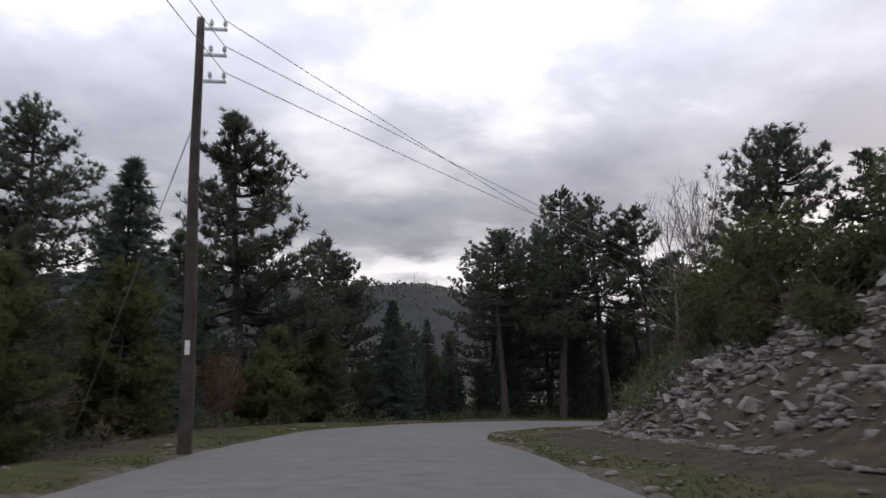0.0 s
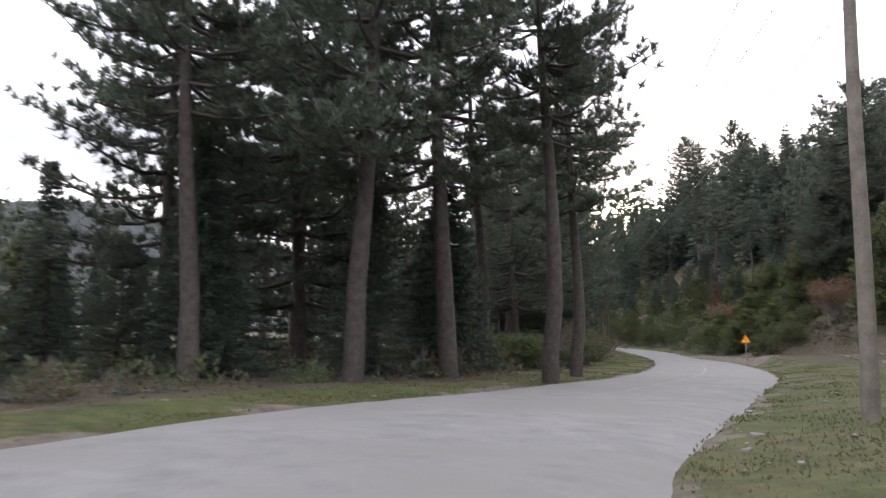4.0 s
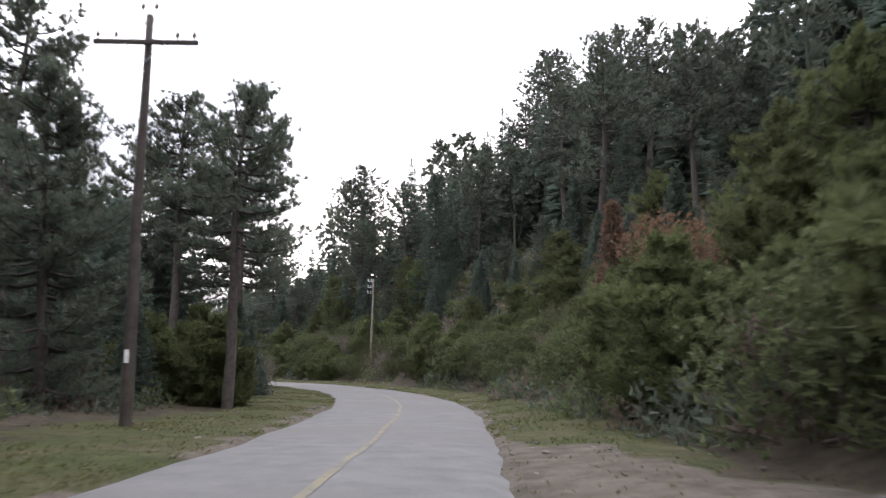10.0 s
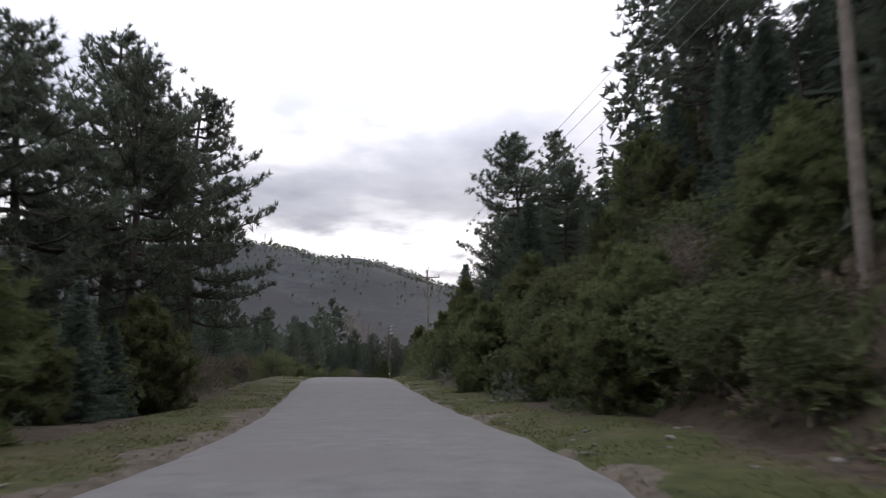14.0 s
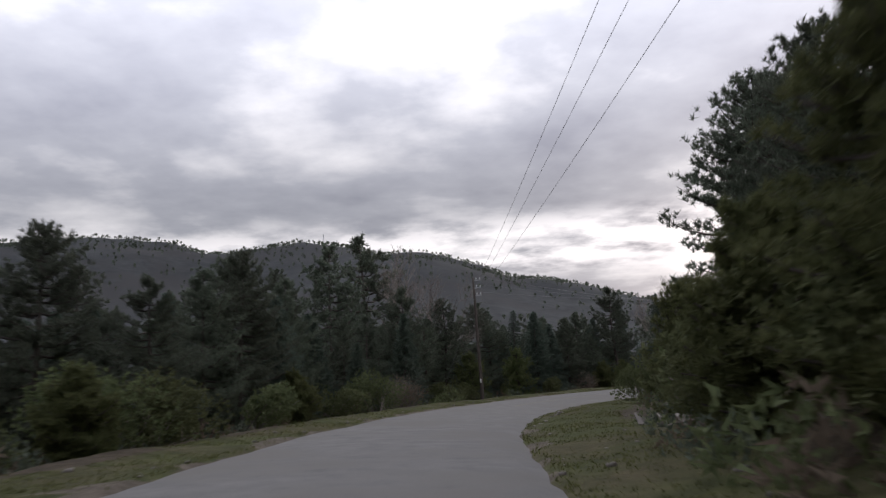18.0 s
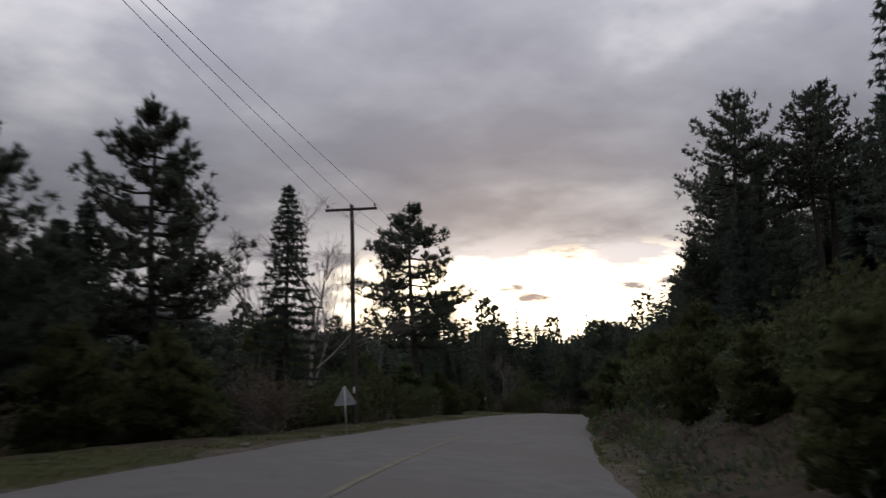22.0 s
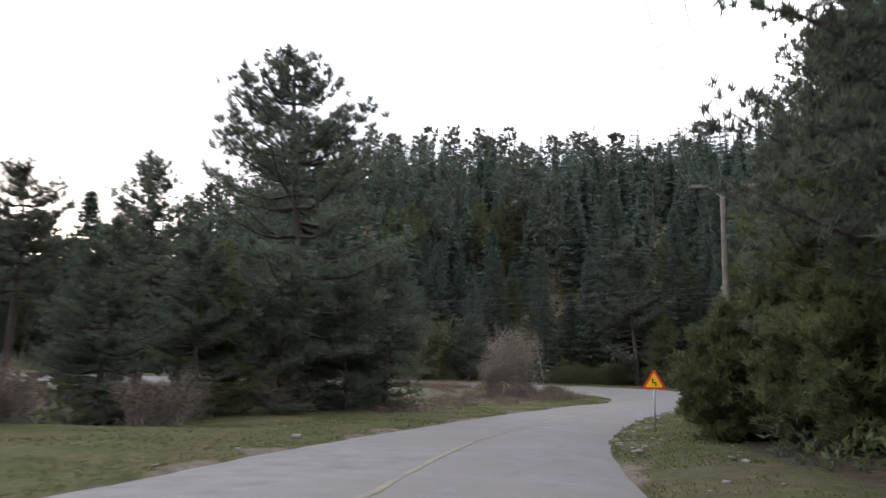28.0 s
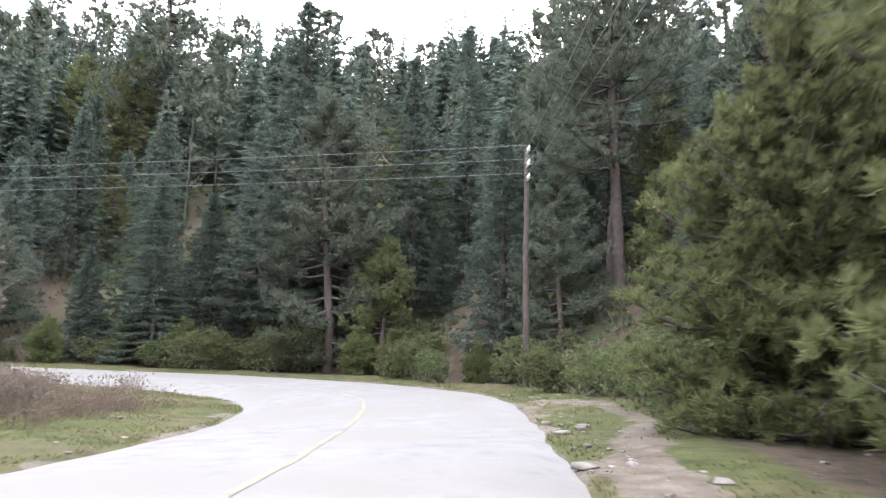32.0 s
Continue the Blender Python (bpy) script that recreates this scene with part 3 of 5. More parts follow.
# ---------------------------------------------------------------- far hills
def make_hills():
    cx, cy = 100.0, 250.0
    az_t = [0, 4, 7, 10, 13, 15.5, 22, 30, 40, 46, 52, 58, 66, 78, 100, 125, 160, 200, 240, 280, 310, 330, 338, 346, 352.5, 356, 360]
    el_t = [7.8, 6.9, 6.0, 5.5, 4.5, 3.8, 2.9, 2.2, 1.6, 2.2, 5.6, 8.2, 10.4, 11.4, 11.0, 9.0, 6.0, 5.0, 5.0, 6.0, 7.8, 9.0, 9.5, 8.3, 9.2, 8.5, 7.8]
    ra_t = [1300, 1300, 1300, 1290, 1270, 1250, 1200, 1100, 900, 700, 600, 560, 540, 520, 520, 520, 600, 800, 900, 1000, 1200, 1300, 1300, 1300, 1300, 1300, 1300]
    az = np.linspace(0, 360, 361)
    el, ra = np.interp(az, az_t, el_t), np.interp(az, az_t, ra_t)
    k = np.ones(5) / 5
    el = np.convolve(np.pad(el[:-1], 2, mode="wrap"), k, "valid")
    el = np.r_[el, el[0]]
    steps = np.r_[np.linspace(0, 1, 22), 1.25, 1.7, 2.6]
    r0 = 265.0
    R = r0 + (ra - r0)[:, None] * steps[None, :]
    a = np.radians(az)[:, None]
    X, Y = cx + R * np.sin(a), cy + R * np.cos(a)
    u = np.clip(steps, 0, 1)[None, :]
    rise = u * u * (3 - 2 * u)
    top = np.tan(np.radians(el))[:, None] * ra[:, None]
    fall = np.where(steps > 1, 0.85, 1.0)[None, :]
    Z = -14 + (top + 10) * rise * fall + rise * 9 * bumps(X, Y, 60, 61) + rise * 4 * bumps(X, Y, 18, 62)
    ob = mesh_object("hills", np.c_[X.ravel(), Y.ravel(), Z.ravel()], grid_faces(len(az), len(steps))[:, ::-1], M_HILL, smooth=True)
    tagged(ob, "dark wooded hills closing the valley under low cloud", "hill", kind="structure")
    return X, Y, Z


HX, HY, HZ = make_hills()


# ---------------------------------------------------------------- tree building
def tube(points, radii, sides=5):
    """Vertices and quads of a tapered tube along points."""
    p = np.array(points, float)
    t = np.gradient(p, axis=0)
    t /= np.linalg.norm(t, axis=1)[:, None] + 1e-9
    ref = np.where(np.abs(t[:, 2:3]) > 0.9, np.array([[1.0, 0, 0]]), np.array([[0, 0, 1.0]]))
    a = np.cross(t, ref)
    a /= np.linalg.norm(a, axis=1)[:, None] + 1e-9
    b = np.cross(t, a)
    ang = np.arange(sides) / sides * 2 * math.pi
    v = p[:, None] + (a[:, None] * np.cos(ang)[None, :, None] + b[:, None] * np.sin(ang)[None, :, None]) * np.array(radii)[:, None, None]
    n = len(p)
    f = []
    for i in range(n - 1):
        for j in range(sides):
            f.append((i * sides + j, i * sides + (j + 1) % sides, (i + 1) * sides + (j + 1) % sides, (i + 1) * sides + j))
    return v.reshape(-1, 3), np.array(f)


class Heap:
    """Collects vertices and faces (all quads or all triangles)."""

    def __init__(self):
        self.v, self.f, self.n = [], [], 0

    def add(self, v, f):
        f = np.asarray(f)
        if f.shape[1] == 4:
            f = np.vstack([f[:, :3], f[:, [0, 2, 3]]])
        self.v.append(v)
        self.f.append(np.asarray(f) + self.n)
        self.n += len(v)

    def mesh(self, name, mat):
        me = mesh_object(name, np.vstack(self.v), np.vstack(self.f), mat)
        data = me.data
        bpy.data.objects.remove(me)
        return data


def blades(centres, axes, length, width, count, spread, rng, droop=0.0):
    """Thin needle-bunch triangles round each centre, mostly along its axis."""
    n = len(centres) * count
    c = np.repeat(centres, count, axis=0)
    ax = np.repeat(axes, count, axis=0)
    d = ax + rng.normal(0, spread, (n, 3))
    d /= np.linalg.norm(d, axis=1)[:, None] + 1e-9
    side = np.cross(d, rng.normal(0, 1, (n, 3)))
    side /= np.linalg.norm(side, axis=1)[:, None] + 1e-9
    L = length * rng.uniform(0.6, 1.25, (n, 1))
    W = width * rng.uniform(0.7, 1.3, (n, 1))
    base = c + rng.normal(0, 0.10 * length, (n, 3))
    tip = base + d * L
    tip[:, 2] -= droop * L[:, 0]
    v = np.stack([base + side * W, tip, base - side * W], axis=1).reshape(-1, 3)
    i = np.arange(n) * 3
    return v, np.c_[i, i + 1, i + 2]


def pine_meshes(seed, H, base, spread, tufts=1.0, flat=False, fine=False, mat=None):
    """A black pine: straight trunk, whorled limbs with upturned ends, dense needle bunches."""
    rng = np.random.RandomState(seed)
    wood, crown = Heap(), Heap()
    zs = np.linspace(-0.5, H * 0.97, 12)
    bend = np.c_[0.18 * np.sin(zs * 0.35 + seed), 0.18 * np.cos(zs * 0.28 + seed * 2), zs]
    bend[:2, :2] *= 0.2
    r0 = 0.017 * H
    wood.add(*tube(bend, r0 * (1.05 - 0.97 * np.clip(zs / H, 0, 1)) + 0.015, 7))
    z = base * H
    cs, axs = [], []
    while z < H * 0.985:
        u = max(z / H - base, 0.0) / (1 - base)
        reach = spread * (0.55 + 0.6 * math.sin(min(u * 1.9 + 0.55, math.pi * 0.95))) * (1 - u ** 2.2) + 0.25
        for k in range(rng.randint(4, 7)):
            a = rng.uniform(0, 2 * math.pi)
            L = reach * rng.uniform(0.55, 1.15)
            lift = (0.05 + 0.55 * u) * L if not flat else 0.12 * L
            x0 = np.array([np.interp(z, zs, bend[:, 0]), np.interp(z, zs, bend[:, 1]), z])
            w = np.linspace(0, 1, 5)[:, None]
            dirv = np.array([math.cos(a), math.sin(a), 0])
            pts = x0 + dirv * L * w + np.array([0, 0, 1]) * (lift * w ** 1.6 - 0.1 * L * np.sin(w * math.pi)) + rng.normal(0, 0.04, (5, 3)) * w
            wood.add(*tube(pts, np.linspace(0.035 + 0.012 * L, 0.012, 5), 4))
            m = max(3, int(L * (11.0 if fine else 5.2) * tufts))
            q = 1 - (1 - rng.uniform(0.0, 1.0, m)) ** 1.0 * 0.72
            pos = np.array([[np.interp(t, w[:, 0], pts[:, j]) for j in range(3)] for t in q])
            side = np.array([-dirv[1], dirv[0], 0])
            pos += side * rng.normal(0, 0.18, (m, 1)) * L * (0.4 + q[:, None] * 0.5) + np.array([0, 0, 1]) * rng.normal(0.08, 0.12, (m, 1))
            cs.append(pos)
            axs.append(np.tile(dirv * 0.35 + np.array([0, 0, 0.75]), (m, 1)))
        z += H * rng.uniform(0.028, 0.05) * (1.25 - 0.5 * u)
    m = 8
    cs.append(np.array([[bend[-1, 0], bend[-1, 1], H * 0.96]]) + rng.normal(0, 0.18, (m, 3)))
    axs.append(np.tile([0, 0, 1.0], (m, 1)))
    shape = (0.2, 0.015, 30) if mat else (0.29, 0.021, 20) if fine else (0.33, 0.058, 10)
    crown.add(*blades(np.vstack(cs), np.vstack(axs), *shape, 0.75, rng))
    return wood.mesh("trunk", M_BARK), crown.mesh("crown", mat or M_PINE)


def fir_meshes(seed, H, spread, mat, thick=1.0, base=0.06, fine=False, soft=False):
    """A fir: a narrow cone of layered, slightly drooping boughs."""
    rng = np.random.RandomState(seed)
    wood, crown = Heap(), Heap()
    zs = np.linspace(-0.5, H * 0.98, 8)
    wood.add(*tube(np.c_[0 * zs, 0 * zs, zs], 0.015 * H * (1.05 - np.clip(zs / H, 0, 1)) + 0.012, 6))
    z = base * H
    cs, axs = [], []
    while z < H * 0.985:
        u = z / H
        reach = spread * (1 - u) ** 0.85 + 0.12
        n = rng.randint(6, 9)
        a0 = rng.uniform(0, 6.28)
        for k in range(n):
            a = a0 + k * 2 * math.pi / n + rng.normal(0, 0.15)
            L = reach * rng.uniform(0.75, 1.12)
            dirv = np.array([math.cos(a), math.sin(a), 0])
            w = np.linspace(0, 1, 4)[:, None]
            pts = np.array([0, 0, z]) + dirv * L * w + np.array([0, 0, 1]) * (-0.22 * L * w + 0.14 * L * w ** 3)
            wood.add(*tube(pts, np.linspace(0.02 + 0.008 * L, 0.008, 4), 3))
            m = max(3, int(L * (6.0 if fine else 4.0) * thick))
            q = rng.uniform(0.12, 1.0, m)
            pos = np.array([[np.interp(t, w[:, 0], pts[:, j]) for j in range(3)] for t in q])
            side = np.array([-dirv[1], dirv[0], 0])
            pos += side * rng.uniform(-0.28, 0.28, (m, 1)) * L * (1.1 - q[:, None])
            cs.append(pos)
            axs.append(np.tile(dirv * 0.9 + np.array([0, 0, 0.12]), (m, 1)))
        z += H * rng.uniform(0.028, 0.042) * (1.15 - 0.55 * u)
    cs.append(np.array([[0, 0, H * 0.97]] * 5) + rng.normal(0, 0.06, (5, 3)))
    axs.append(np.tile([0, 0, 1.4], (5, 1)))
    shape = (0.2, 0.016, 13) if soft else (0.30, 0.028, 14) if fine else (0.32, 0.052, 9)
    crown.add(*blades(np.vstack(cs), np.vstack(axs), *shape, 0.55, rng, droop=0.12))
    return wood.mesh("trunk", M_BARK), crown.mesh("crown", mat)


def shrub_meshes(seed, W, H, mat, leaves=900, size=0.16, stems=9, twiggy=False):
    rng = np.random.RandomState(seed)
    wood, crown = Heap(), Heap()
    lumps = [(rng.uniform(-0.32, 0.32) * W, rng.uniform(-0.32, 0.32) * W, H * rng.uniform(0.35, 0.72), rng.uniform(0.22, 0.36) * W) for _ in range(6)]
    cs, axs = [], []
    for lx, ly, lz, lr in lumps:
        for _ in range(max(1, stems // 3)):
            e = np.array([lx, ly, lz]) + rng.normal(0, 0.35 * lr, 3)
            b = np.array([rng.normal(0, 0.12 * W), rng.normal(0, 0.12 * W), -0.15])
            w = np.linspace(0, 1, 4)[:, None]
            wood.add(*tube(b + (e - b) * w + rng.normal(0, 0.04 * H, (4, 3)) * w * (1 - w), np.linspace(0.03, 0.008, 4), 3))
            if twiggy:
                for _k in range(5):
                    e2 = e + rng.normal(0, 0.42 * lr, 3) + np.array([0, 0, 0.35 * lr])
                    m = b + (e - b) * rng.uniform(0.4, 0.95)
                    wood.add(*tube(m + (e2 - m) * w, np.linspace(0.012, 0.004, 4), 3))
        n = leaves // 6
        d = rng.normal(0, 1, (n, 3))
        d /= np.linalg.norm(d, axis=1)[:, None]
        r = lr * rng.uniform(0.35, 1.08, (n, 1)) ** 0.6
        pos = np.array([lx, ly, lz]) + d * r * np.array([1, 1, 0.85])
        ok = pos[:, 2] > 0.02
        cs.append(pos[ok])
        axs.append((d * 0.6 + np.array([0, 0, 0.5]))[ok])
    crown.add(*blades(np.vstack(cs), np.vstack(axs), size * 0.72, size * 0.2, 8, 0.9, rng))
    return wood.mesh("woody_base", M_TWIG), crown.mesh("foliage", mat)


def bare_meshes(seed, H, spread=0.34):
    """A leafless tree: a forked stem, ascending limbs and a fan of fine twigs."""
    rng = np.random.RandomState(seed)
    wood, twigs = Heap(), Heap()

    def grow(p, d, L, r, depth):
        w = np.linspace(0, 1, 4)[:, None]
        side = rng.normal(0, 0.10, 3)
        pts = p + d * L * w + side * L * w * w + np.array([0, 0, 0.10]) * L * w * w
        (wood if depth < 2 else twigs).add(*tube(pts, np.linspace(r, r * 0.55, 4), 6 if depth < 2 else 3))
        if depth == 5:
            return
        for k in range((4, 5, 4, 3, 3)[depth]):
            u = rng.uniform(0.35, 1.0)
            e = np.array([np.interp(u, w[:, 0], pts[:, q]) for q in range(3)])
            nd = d + rng.normal(0, spread + 0.05 * depth, 3) + np.array([0, 0, 0.16])
            nd /= np.linalg.norm(nd)
            grow(e, nd, L * rng.uniform(0.5, 0.78), max(r * rng.uniform(0.42, 0.58), 0.0045), depth + 1)

    grow(np.array([0, 0, -0.2]), np.array([0, 0, 1.0]), H * 0.36, 0.0085 * H, 0)
    return wood.mesh("trunk", M_PALE_BARK), twigs.mesh("branchwork", M_TWIG)


PINE_SHAPES = [(1, 15, 0.24, 3.8), (2, 17, 0.36, 3.7), (3, 14, 0.16, 4.0), (4, 16, 0.48, 3.3), (5, 13, 0.05, 3.3, 1.1)]
PINES, PINES_NEAR = [pine_meshes(*p) for p in PINE_SHAPES], [pine_meshes(*p, fine=True) for p in PINE_SHAPES]
LONE = [pine_meshes(8, 12, 0.33, 3.0, 1.1, flat=True, fine=True)]
FIR_SHAPES = [(11, 12, 2.9, M_FIR), (12, 15, 3.4, M_FIR), (13, 9, 2.6, M_FIR, 1.15)]
FIRS, FIRS_NEAR = [fir_meshes(*p) for p in FIR_SHAPES], [fir_meshes(*p, fine=True) for p in FIR_SHAPES]
YOUNG_SHAPES = [(21, 5.0, 0.02, 1.55, 1.2), (22, 7.5, 0.03, 1.9, 1.0), (23, 3.0, 0.02, 1.15, 1.7)]
YOUNG = [pine_meshes(*p, fine=True, mat=M_YOUNG) for p in YOUNG_SHAPES]
SHRUBS = [shrub_meshes(31, 3.0, 2.0, M_SHRUB, 1100), shrub_meshes(32, 2.2, 1.5, M_SHRUB, 800), shrub_meshes(33, 4.0, 2.6, M_SHRUB, 1600)]
DRY = [shrub_meshes(41, 2.2, 2.0, M_DRY, 420, 0.12, 18, True), shrub_meshes(42, 3.2, 2.6, M_DRY, 600, 0.12, 24, True)]
BARE = [bare_meshes(51, 9), bare_meshes(52, 8, 0.27)]
OAKS = [shrub_meshes(61, 4.8, 5.0, M_OAK, 1900, 0.17, 18, True), shrub_meshes(62, 4.6, 5.6, M_OAK, 1900, 0.17, 18, True)]
PALE = [shrub_meshes(66, 5.2, 6.0, M_PALE_LEAF, 1500, 0.12, 42, True)]
DEAD = [fir_meshes(28, 7.0, 1.6, M_RUST, 0.8, 0.1, fine=True)]
NEAR_SETS = {"pine": PINES_NEAR, "fir": FIRS_NEAR}
KINDS = {
    "pine": (PINES, "pine_tree", "tall dark green black pine with a bare lower trunk", "pine tree"),
    "lone": (LONE, "pine_tree", "wide flat-crowned dark pine with open limbs", "pine tree"),
    "fir": (FIRS, "fir_tree", "narrow cone-shaped blue-green fir tree", "fir tree"),
    "young": (YOUNG, "young_pine", "bushy bright green young pine growing to the ground", "young pine"),
    "shrub": (SHRUBS, "shrub", "rounded olive-green roadside shrub", "shrub"),
    "dry": (DRY, "dry_shrub", "leggy brown winter shrub with withered leaves", "shrub"),
    "oak": (OAKS, "oak_tree", "small oak holding withered rust-brown leaves", "oak tree"),
    "pale": (PALE, "thorn_bush", "large rounded twiggy bush, pale grey-brown in winter", "bush"),
    "dead": (DEAD, "dead_fir", "dead fir with rust-brown needles", "fir tree"),
    "bare": (BARE, "bare_tree", "leafless pale deciduous tree with fine twigs", "bare tree"),
}
HEIGHTS = {"pine": [15, 17, 14, 16, 13], "lone": [12], "fir": [12, 15, 9], "young": [5, 7.5, 3.0], "shrub": [2.0, 1.5, 2.6], "dry": [2, 2.6], "bare": [max(v.co.z for v in m[1].vertices) for m in BARE], "oak": [5.0, 5.6], "pale": [6.0], "dead": [7.0]}
PLACED = []


def plant(kind, x, y, height=None, variant=None, z=None, turn=None):
    """One tree or shrub with its parts, standing on the ground."""
    meshes, name, label, category = KINDS[kind]
    i = random.randrange(len(meshes)) if variant is None else variant
    if height and variant is None and len(meshes) > 1:
        i = min(range(len(meshes)), key=lambda q: abs(HEIGHTS[kind][q] * random.uniform(0.8, 1.25) - height))
    k = (height / HEIGHTS[kind][i]) if height else random.uniform(0.8, 1.15)
    z = soil(x, y) if z is None else z
    if kind == "pine" and height and height < 8.5:
        name, label = "small_pine_tree", "low dark green pine in the roadside thicket"
    if kind == "fir" and height and height < 8.5:
        name, label = "small_fir_tree", "low blue-green fir in the roadside thicket"
    thing = new(name)
    thing.empty_display_size = 0.3
    thing.matrix_world = pose(x, y, z - 0.05, random.gauss(0, 1.2), random.gauss(0, 1.2), random.uniform(0, 360) if turn is None else turn) @ Matrix.Diagonal((k * random.uniform(0.92, 1.08), k * random.uniform(0.92, 1.08), k, 1))
    tagged(thing, label, category, group=category + "s beside the road")
    PLACED.append((x, y))
    if kind in NEAR_SETS and abs(along([x], [y])[1][0]) < 17:
        meshes = NEAR_SETS[kind]
    for data in meshes[i]:
        ob = new(data.name.split(".")[0], data)
        ob.parent = thing
    return thing


def room(x, y, gap):
    return all((x - a) ** 2 + (y - b) ** 2 > gap * gap for a, b in PLACED)


def beside(s, d):
    """The place d metres to the right of the road's middle, at s along it."""
    return (float(np.interp(s, LINE_S, LINE[:, 0]) + np.interp(s, LINE_S, LINE_N[:, 0]) * d), float(np.interp(s, LINE_S, LINE[:, 1]) + np.interp(s, LINE_S, LINE_N[:, 1]) * d))


# trees that stand out, as kind, x, y and the height of the top above the sea of the road's datum
def topped(rows):
    for kind, x, y, top, variant in rows:
        g = soil(x, y)
        plant(kind, x, y, max(top - g, 3.0), variant, g)


topped([("pine", 8.9, 58, 16.8, 1), ("pine", -11.5, 43.6, 18, 4), ("bare", 11.4, 33, 11.3, 1), ("pine", 14.9, 34.2, 13.2, 2), ("pine", 4, 64, 14.5, 0), ("pine", 4.5, 57.5, 13.5, 3), ("pine", 13, 61, 17, 1), ("pine", 19.5, 63.5, 12.5, 3), ("pine", 9, 66, 15, 2),
        ("pine", -7.5, 54.6, 11.3, 2), ("pine", -9.5, 62.8, 13.5, 0), ("fir", -1.3, 60, 6.8, 1), ("pine", -3, 69, 7.2, 4), ("oak", -10.6, 35.5, 3.4, 0), ("fir", -14.5, 33, 9.5, 1), ("pine", -13.5, 38.5, 9.5, 4), ("fir", -12.8, 31, 7, 2), ("fir", -11.3, 26.5, 9.6, 2), ("pine", -16, 28, 12.6, 0), ("pine", -17, 48, 10, 0), ("pine", 16, 59.5, 15.5, 3), ("pine", 17, 67, 14, 3), ("pine", 10, 72, 14, 3), ("fir", -3.5, 53.4, 7.5, 2),
        ("fir", 5, 60.5, 6, 2), ("fir", 10.5, 62.5, 6.5, 0), ("fir", 14.5, 64.5, 7, 2), ("fir", 7, 70, 9, 1), ("fir", 12.5, 69.5, 9, 0), ("fir", 16.5, 27, 9, 0), ("pine", 18.5, 31, 11, 4), ("fir", 0.5, 66, 6, 0)])
topped([("pine", 59, 120.2, 8.8, 3), ("pine", 53, 119, 8, 4), ("pine", 44.5, 106.5, 22.5, 0), ("pine", 41, 101, 17, 1), ("pine", 31.5, 85.5, 14, 2), ("pine", 27.5, 85, 15, 0), ("pine", 76.3, 295.4, 9.6, 4), ("pine", 163, 371.5, 0.6, 0), ("pine", 166, 372, -0.4, 1), ("pine", 171, 371, 0.1, 2), ("pine", 176, 369, -1.9, 4), ("pine", 165.8, 373.7, 2.4, 2), ("fir", 170.3, 370.3, 2, 1), ("pine", 176, 365.5, -1.8, 4), ("pine", 204.8, 364.5, -2.9, 4), ("fir", 201.6, 366.6, -4.4, 1), ("pine", 199.4, 374, 0.5, 0), ("fir", 196.2, 373.9, -1.9, 0), ("pine", 191.6, 372.6, -2, 3), ("pine", 207, 371, -3.1, 2), ("fir", 203.5, 370, -3.9, 1), ("pine", 104.7, 328.6, 2.2, 2), ("fir", 113.6, 324, 4.9, 1), ("pine", 187, 346, 3.2, 2), ("fir", 108.6, 323.5, 3.9, 1), ("pine", 102.6, 323.8, 1, 4), ("fir", 104, 319, 1.8, 0), ("young", 57, 74, 8.5, 1), ("young", 59, 71, 7, 1), ("pine", 60, 70, 14, 4), ("pine", 66, 88, 24, 3), ("oak", 68.5, 107, 3.2, 0), ("dead", 76.6, 118.8, 6.2, 0), ("oak", 60, 86, 5.2, 1), ("pine", 67.5, 148, 12, 3), ("pine", 64, 151, 10, 0), ("pine", 69, 197, 13.6, 0), ("pine", 66, 192, 14.9, 1), ("pine", 63, 172, 13, 2),
        ("pine", 101, 233, 23.3, 1), ("pine", 95.6, 227, 13.3, 2), ("pine", 98.5, 254, 11, 2), ("pine", 52, 126, 13.5, 1), ("pine", 65.2, 139.5, 15, 1), ("pine", 114, 166, 39, 3), ("pine", 99, 193, 27.5, 3), ("pine", 118, 173, 43, 1), ("pine", 125, 166, 45, 0), ("fir", 88, 129, 15, 1), ("fir", 272.2, 362, 17.5, 1), ("pine", 267.5, 358.6, 8.5, 4), ("pine", 258.5, 342.8, 14.6, 1), ("fir", 288, 349.2, 23.7, 1), ("fir", 271, 367, 2, 2), ("fir", 275.5, 365, 9, 0), ("fir", 269.5, 370, 3, 0), ("fir", 274, 358.5, 6, 2), ("pine", 90.8, 206.6, 14.5, 2), ("pine", 87.9, 301.5, 3.2, 2), ("fir", 91, 301, 2.3, 1), ("fir", 93.8, 303.2, 2.0, 2), ("fir", 89, 304.5, 2.6, 0)])
